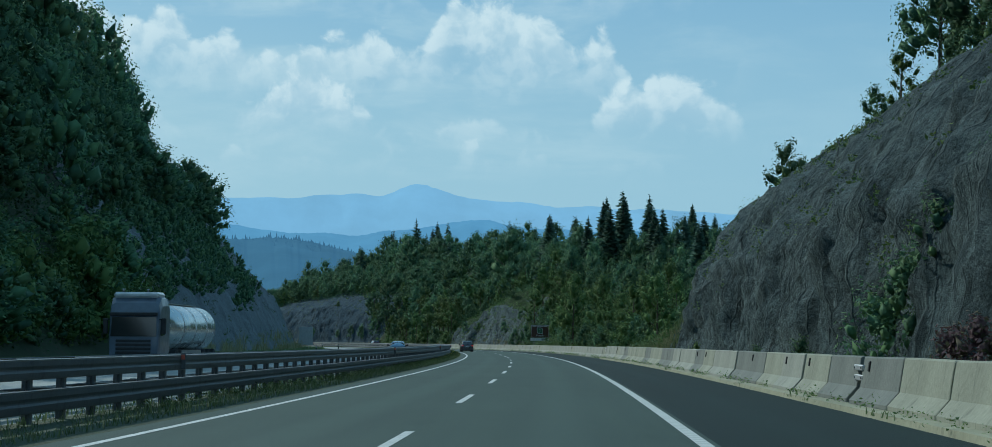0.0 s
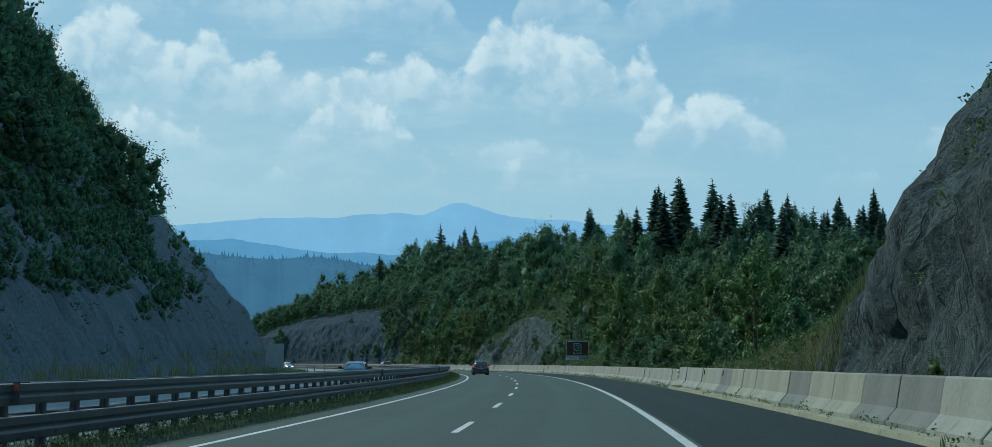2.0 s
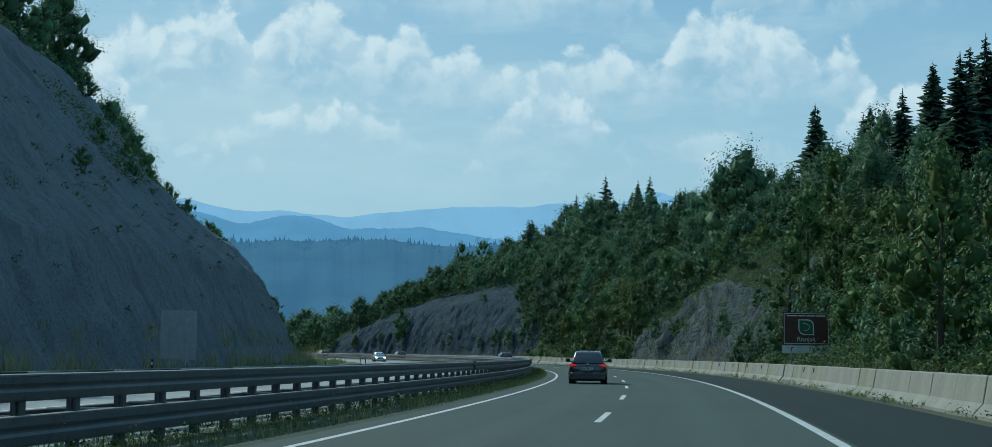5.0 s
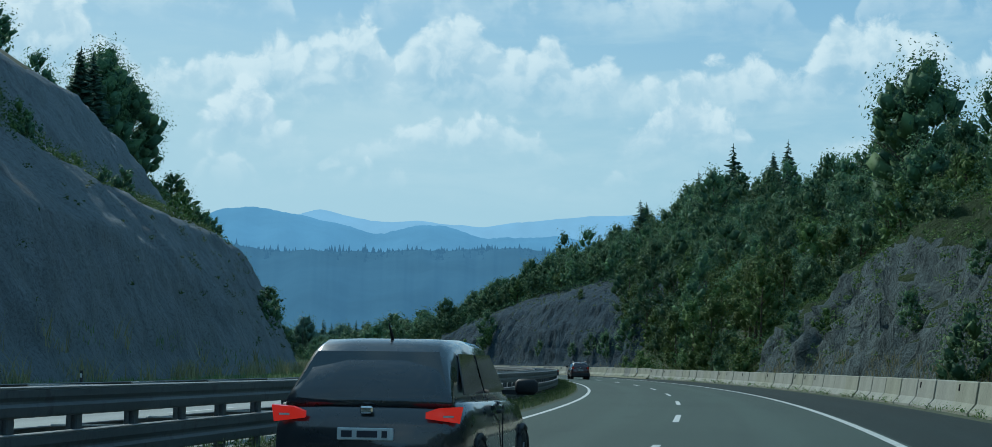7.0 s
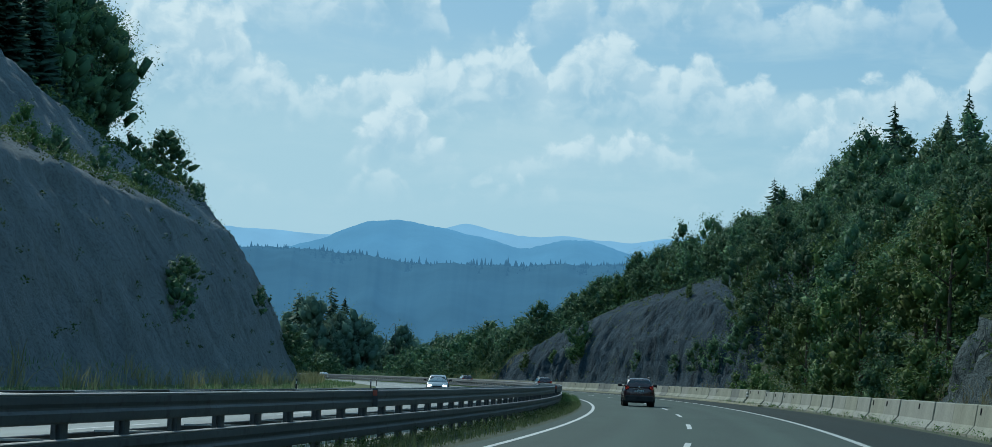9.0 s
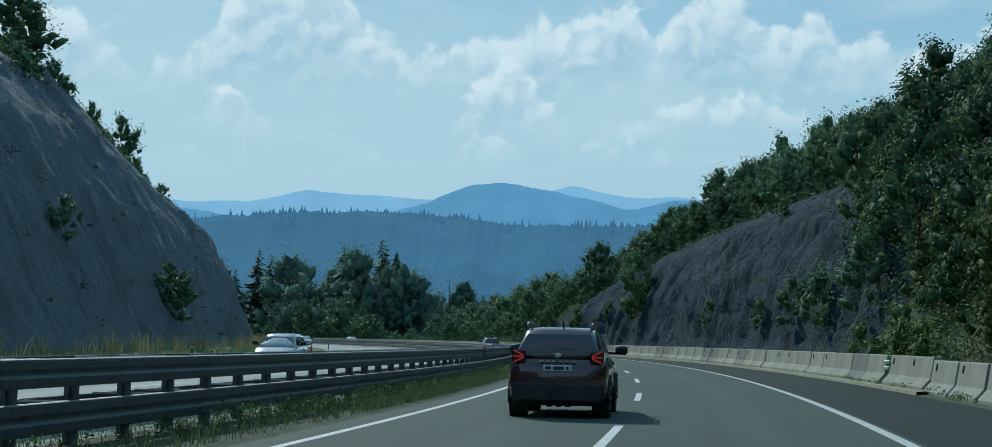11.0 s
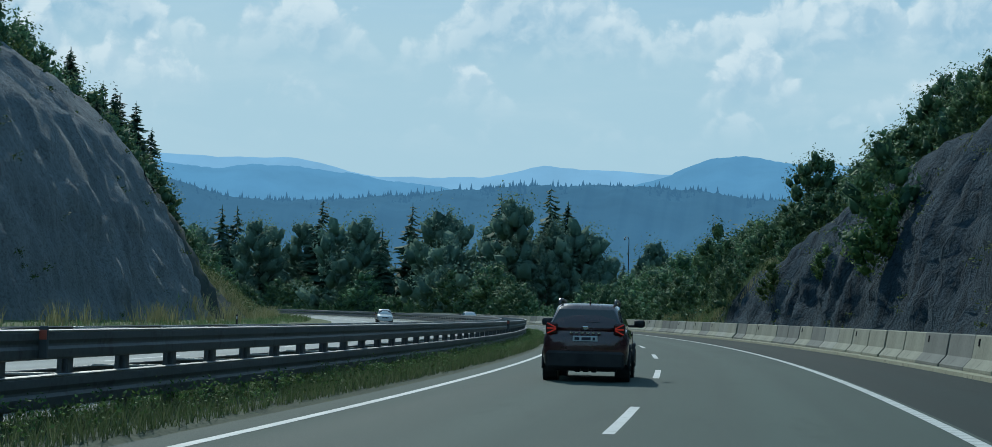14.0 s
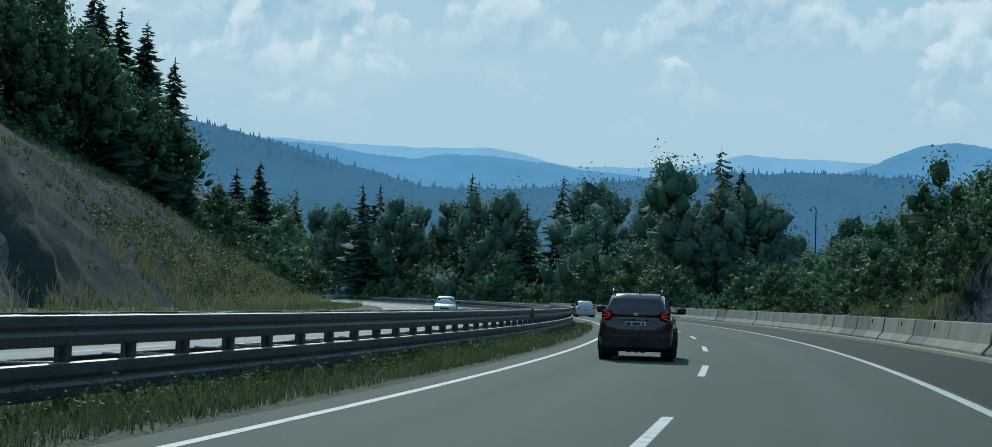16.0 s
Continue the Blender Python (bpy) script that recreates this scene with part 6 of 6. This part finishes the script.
    pl = part("number_plate", box_mesh("number_plate", V["plate"], -0.26, 0.26, y0 - 0.035, y0 + 0.03, zp - 0.055, zp + 0.055, bevel=0.008), car, "white plate with dark bars")
    for xb, wd in ((-0.17, 0.10), (0.02, 0.19), (0.18, 0.05)):
        part("plate_bar", box_mesh("plate_bar", V["ink"], xb - wd / 2, xb + wd / 2, y0 - 0.039, y0 - 0.035, zp - 0.03, zp + 0.03), pl)
    part("front_plate", box_mesh("front_plate", V["plate"], -0.26, 0.26, y1 + 0.0, y1 + 0.04, clear + 0.16, clear + 0.27), car)
    part("badge", box_mesh("badge", V["chrome"], -0.06, 0.06, y0 - 0.012, y0 + 0.05, belt - (0.03 if lettering else 0.12), belt + (0.04 if lettering else -0.05), bevel=0.015), car, "small pale metal badge")
    part("under_tray", box_mesh("under_tray", V["trim"], -w * 0.72, w * 0.72, y0 + 0.25, y1 - 0.25, clear - 0.08, clear + 0.06), car)
    bm = bmesh.new()
    tube(bm, [(0.05, rt + 0.30, top - 0.01), (0.05, rt + 0.12, top + 0.14)], [0.02, 0.006], 5)
    part("aerial", bm_mesh("aerial", bm, V["trim"]), car)
    part("wiper", box_mesh("wiper", V["trim"], -0.02, 0.30, rear_y(zr0 + 0.02) - 0.03, rear_y(zr0 + 0.02) - 0.012, zr0 + 0.0, zr0 + 0.025), car)
    if lettering:
        for i in range(6):
            part("letter_bar", box_mesh("letter_bar", V["chrome"], -0.33 + i * 0.115, -0.26 + i * 0.115, y0 - 0.012, y0 + 0.04, belt - 0.115, belt - 0.085), car, "pale raised mark")
        bm = bmesh.new()
        for x in (-0.22, -0.05, 0.12):
            box(bm, x, x + 0.12, y0 + 0.15, y0 + 0.9, clear - 0.10, clear + 0.0, 0.02)
        part("exhaust", bm_mesh("exhaust", bm, V["trim"]), car)
    return car


V["steel_rail"] = plain("grey_roof_rail", (0.12, 0.12, 0.13), 0.4, 0.3)
red_paint = plain("dark_red_paint", (0.055, 0.012, 0.014), 0.28, coat=1.0)
navy_paint = plain("dark_blue_grey_paint", (0.018, 0.021, 0.03), 0.28, coat=1.0)
white_paint = plain("white_paint", (0.62, 0.63, 0.64), 0.3, coat=1.0)
silver_paint = plain("silver_paint", (0.42, 0.44, 0.46), 0.3, 0.3, coat=1.0)
blue_paint = plain("pale_blue_paint", (0.12, 0.25, 0.38), 0.28, coat=1.0)

for s_, u_ in ((550.6, -3.75), (486.0, -3.45), (389.3, -3.24)):
    make_car("sport_utility_car", "dark red compact off-roader with roof rails on the fast lane", along(s_, u_, 0.0, 0.0), red_paint, 4.34, 1.81, 1.63, 1.12, 0.30, 0.30, 1.05, suv=True, rails=True, lettering=True)
make_car("family_car", "dark blue-grey estate car with lit brake lamps on the fast lane", along(247.0, -3.9, 0.0, 0.0), navy_paint, 4.45, 1.84, 1.60, 1.03, 0.22, 0.42, 1.05, brake=True)
make_car("hatchback_car", "white hatchback driving on the fast lane of the motorway", along(665.0, -3.95, 0.0, 0.0), white_paint, 4.2, 1.79, 1.50, 0.98, 0.20, 0.55, 1.0)
make_car("saloon_car", "pale blue saloon car on the opposite carriageway", along(172.0, -13.2, 0.0, 180.0), blue_paint, 4.5, 1.8, 1.46, 0.95, 0.19, 0.75, 1.1, lit=True)
make_car("oncoming_car", "white car with lit head lamps on the opposite carriageway", along(427.0, -17.0, 0.0, 180.0), silver_paint, 4.3, 1.8, 1.48, 0.97, 0.19, 0.55, 1.05, lit=True)
make_car("oncoming_car", "white car far along the opposite carriageway", along(640.0, -17.0, 0.0, 180.0), white_paint, 4.3, 1.8, 1.5, 0.97, 0.19, 0.55, 1.05)


def tanker(m):
    """A tractor with a round polished tank trailer, facing local +y."""
    tr = tagged(part("tanker_truck", None, m=m), "white and dark tractor with a polished round tank trailer", "truck")
    cabw = plain("truck_cab_paint", (0.10, 0.13, 0.18), 0.35, coat=0.6)
    polish = plain("polished_tank", (0.62, 0.66, 0.66), 0.24, 0.85)
    w = 1.25
    rings = []
    for y, k, z0, z1 in ((-1.1, 0.98, 0.75, 3.45), (-0.4, 1.0, 0.6, 3.62), (0.6, 1.0, 0.55, 3.6), (0.95, 0.98, 0.5, 3.25), (1.12, 0.95, 0.48, 2.6), (1.2, 0.93, 0.48, 1.2), (1.16, 0.9, 0.5, 0.6)):
        a = w * k
        rings.append(ring(y, [(a * 0.95, z0), (a, z0 + 0.15), (a, z1 - 0.5), (a * 0.95, z1 - 0.12), (a * 0.8, z1)]))
    part("cab", loft("cab", rings, cabw, False), tr)
    part("windscreen", quad_pane("windscreen", [(1.12, 1.205, 1.62), (1.08, 1.13, 2.55), (-1.08, 1.13, 2.55), (-1.12, 1.205, 1.62)][::-1], V["glass"]), tr)
    part("sun_visor", box_mesh("sun_visor", V["trim"], -1.15, 1.15, 1.05, 1.35, 2.62, 2.78, bevel=0.03), tr)
    part("roof_deflector", box_mesh("roof_deflector", white_paint, -1.1, 1.1, -0.6, 0.85, 3.5, 3.78, bevel=0.1), tr, "white roof deflector")
    for i in range(4):
        part("grille_slat", box_mesh("grille_slat", V["trim"], -0.85, 0.85, 1.2, 1.27, 0.78 + i * 0.19, 0.90 + i * 0.19, bevel=0.02), tr)
    bm = bmesh.new()
    box(bm, -1.25, 1.25, 0.9, 1.34, 0.35, 0.72, 0.06)
    part("bumper", bm_mesh("bumper", bm, V["trim"]), tr)
    for sd in (1, -1):
        part("head_lamp", box_mesh("head_lamp", V["head"], sd * 0.95 - 0.16, sd * 0.95 + 0.16, 1.28, 1.36, 0.46, 0.62, bevel=0.02), tr)
        mir = part("mirror", box_mesh("mirror", V["trim"], sd * 1.42 - 0.11, sd * 1.42 + 0.11, 0.95, 1.1, 1.75, 2.5, bevel=0.03), tr)
        part("mirror_arm", box_mesh("mirror_arm", V["trim"], min(sd * 1.2, sd * 1.4), max(sd * 1.2, sd * 1.4), 1.0, 1.05, 2.42, 2.48), mir)
        part("side_window", quad_pane("side_window", [(sd * 1.255, 0.1, 1.7), (sd * 1.255, 0.85, 1.65), (sd * 1.255, 0.8, 2.45), (sd * 1.255, 0.1, 2.5)][::sd], V["glass"]), tr)
        part("roof_lamp", box_mesh("roof_lamp", V["chrome"], sd * 0.6 - 0.07, sd * 0.6 + 0.07, 0.8, 0.95, 3.78, 3.92, bevel=0.02), tr)
        for y in (0.2, -2.6, -9.6, -10.9, -12.2):
            wheel_parts(tr, sd * 1.08, y, 0.5, 0.32)
    bm = bmesh.new()
    N, R = 28, 1.22
    prof = [(-13.2, 0.35), (-13.1, 0.75), (-12.9, 1.05), (-12.6, 1.22), (-9.5, 1.225), (-6.5, 1.225), (-2.6, 1.22), (-2.3, 1.05), (-2.1, 0.7), (-2.05, 0.3)]
    rings = [[bm.verts.new((r * math.cos(k * math.tau / N), y, 2.1 + r * math.sin(k * math.tau / N))) for k in range(N)] for y, r in prof]
    for p, q in zip(rings, rings[1:]):
        for k in range(N):
            bm.faces.new((p[k], p[(k + 1) % N], q[(k + 1) % N], q[k]))
    bm.faces.new(rings[0])
    bm.faces.new(rings[-1][::-1])
    part("tank", bm_mesh("tank", bm, polish, True), tr, "polished round metal tank")
    for y in (-4.6, -7.5, -10.4):
        bm = bmesh.new()
        tube(bm, [(1.24 * math.cos(k * math.tau / 32), y, 2.1 + 1.24 * math.sin(k * math.tau / 32)) for k in range(33)], 0.025, 4, False)
        part("tank_band", bm_mesh("tank_band", bm, V["chrome"]), tr)
    part("catwalk", box_mesh("catwalk", V["rim"], -0.3, 0.3, -11.5, -3.5, 3.32, 3.38), tr)
    part("chassis", box_mesh("chassis", V["trim"], -0.5, 0.5, -13.0, 0.6, 0.72, 1.0), tr)
    part("side_guard", box_mesh("side_guard", V["rim"], -1.2, -1.12, -8.8, -4.2, 0.55, 0.95), tr)
    part("side_guard", box_mesh("side_guard", V["rim"], 1.12, 1.2, -8.8, -4.2, 0.55, 0.95), tr)


tanker(along(76.0, -19.2, 0.0, 180.0, 0.96))

# ---- signs and mast ----


def lettering(name, text, size, mat, parent, m, label=""):
    cu = bpy.data.curves.new(name, "FONT")
    cu.body, cu.size, cu.align_x, cu.align_y, cu.extrude = text, size, "CENTER", "CENTER", 0.004
    tmp = new(name, cu)
    bpy.context.view_layer.update()
    me = bpy.data.meshes.new_from_object(tmp.evaluated_get(bpy.context.evaluated_depsgraph_get()))
    bpy.data.objects.remove(tmp)
    me.materials.append(mat)
    return part(name, me, parent, label, m=m)


def park_sign(m):
    """Brown board with white border, emblem and lettering over a white distance board, facing local -y."""
    sg = tagged(part("park_sign", None, m=m), "brown park sign with white lettering over a white distance board", "road sign")
    brown, white = plain("brown_sign_face", (0.075, 0.026, 0.018), 0.45), plain("white_sign_face", (0.62, 0.63, 0.62), 0.5)
    green, ink, grey = plain("green_emblem", (0.03, 0.11, 0.05), 0.5), plain("black_sign_ink", (0.02, 0.02, 0.022), 0.5), plain("grey_sign_back", (0.3, 0.31, 0.32), 0.5, 0.4)
    face = lambda x, z, y=-0.045: pose(x, y, z, 90, 0, 0)
    bd = part("board", box_mesh("board", brown, -1.55, 1.55, -0.04, 0.0, 2.18, 4.32, bevel=0.01), sg, "brown board")
    for d in ((-1.49, 1.49, 4.22, 4.26), (-1.49, 1.49, 2.24, 2.28), (-1.49, -1.45, 2.28, 4.22), (1.45, 1.49, 2.28, 4.22)):
        part("border", box_mesh("border", white, d[0], d[1], -0.045, -0.04, d[2], d[3]), bd)
    for x0, x1 in ((-1.28, -0.62), (-0.55, -0.05), (0.03, 0.62), (0.68, 1.28)):
        part("text_bar", box_mesh("text_bar", white, x0, x1, -0.045, -0.04, 4.06, 4.14), bd)

    def leaf(sc, y, mat, name):
        q = [(-0.5, 0.5), (0.15, 0.5), (0.36, 0.42), (0.46, 0.28), (0.5, 0.1), (0.5, -0.5), (-0.12, -0.5), (-0.34, -0.43), (-0.46, -0.28), (-0.5, -0.1)]
        pts = [(x * sc, y, 3.34 + z * sc) for x, z in q]
        return quad_pane(name, pts[::-1], mat, -0.004)
    part("emblem_frame", leaf(1.04, -0.041, white, "emblem_frame"), bd)
    part("emblem", leaf(0.90, -0.046, green, "emblem"), bd, "green emblem with a rounded outline")
    bm = bmesh.new()
    tube(bm, [(-0.22, -0.053, 3.62), (0.02, -0.053, 3.56), (0.26, -0.053, 3.36), (0.1, -0.053, 3.16), (-0.12, -0.053, 3.1)], 0.028, 5)
    part("emblem_line", bm_mesh("emblem_line", bm, white), bd)
    lettering("sign_text", "Risnjak", 0.44, white, bd, face(0, 2.54))
    lo = part("distance_board", box_mesh("distance_board", white, -1.6, 1.6, -0.04, 0.0, 1.62, 2.12, bevel=0.01), sg, "white board with black distance")
    lettering("distance_text", "2500 m", 0.36, ink, lo, face(0.72, 1.87))
    bm = bmesh.new()
    tube(bm, [(-1.0, -0.043, 1.74), (-1.0, -0.043, 1.98), (-0.82, -0.043, 1.98)], 0.04, 4)
    part("arrow_mark", bm_mesh("arrow_mark", bm, ink), lo)
    bm = bmesh.new()
    tube(bm, [(-0.42 + 0.14 * math.cos(k * math.tau / 16), -0.043, 1.87 + 0.14 * math.sin(k * math.tau / 16)) for k in range(17)], 0.015, 4, False)
    part("ring_mark", bm_mesh("ring_mark", bm, ink), lo)
    for x in (-1.0, 1.0):
        bm = bmesh.new()
        tube(bm, [(x, 0.06, -0.6), (x, 0.06, 4.25)], 0.055, 8)
        part("post", bm_mesh("post", bm, grey), sg)


park_sign(along(274.0, 10.55, 0.1, 4.0))


def sign_back(m):
    """A large sign seen from behind: grey panel, two stiffeners and posts."""
    sg = tagged(part("sign_back", None, m=m), "plain grey back of a tall road sign under the rock cut", "road sign")
    grey = plain("aluminium_sign_back", (0.40, 0.415, 0.42), 0.6, 0.1)
    part("panel", box_mesh("panel", grey, -1.12, 1.12, 0.0, 0.04, 0.72, 3.65, bevel=0.01), sg)
    for x in (-0.5, 0.5):
        bm = bmesh.new()
        tube(bm, [(x, -0.05, -0.4), (x, -0.05, 3.5)], 0.03, 8)
        part("post", bm_mesh("post", bm, grey), sg)
    for z in (1.2, 2.7):
        part("stiffener", box_mesh("stiffener", grey, -0.9, 0.9, -0.03, 0.0, z - 0.03, z + 0.03), sg)


sign_back(along(262.0, -28.6, 0.1, -4.0))


def mast(m, h):
    ms = tagged(part("camera_mast", None, m=m), "dark slim mast with a dome camera on a bent arm", "mast")
    bm = bmesh.new()
    tube(bm, [(0, 0, -0.5), (0, 0, h * 0.6), (0, 0, h - 0.5), (-0.12, 0, h - 0.12), (-0.45, 0, h), (-0.75, 0, h - 0.18)], [0.13, 0.1, 0.07, 0.06, 0.05, 0.05], 8)
    part("pole", bm_mesh("pole", bm, V["trim"], True), ms)
    bm = bmesh.new()
    tube(bm, [(-0.75, 0, h - 0.15), (-0.75, 0, h - 0.4), (-0.75, 0, h - 0.62)], [0.12, 0.2, 0.08], 10)
    part("dome_camera", bm_mesh("dome_camera", bm, V["rim"], True), ms)


mast(along(720.0, 34.4, 0.4), 14.6)
for k, s_ in enumerate((186, 236, 286, 336, 386, 436, 486, 536)):
    ps = tagged(part("marker_post", None, m=along(s_, -23.0, 0.0)), "thin dark roadside marker post on the opposite verge", "marker post", group="verge marker posts")
    part("shaft", box_mesh("shaft", V["trim"], -0.05, 0.05, -0.03, 0.03, 0.0, 0.95, bevel=0.01), ps)
    part("reflector", box_mesh("reflector", V["plate"], -0.035, 0.035, -0.036, -0.03, 0.7, 0.85), ps)
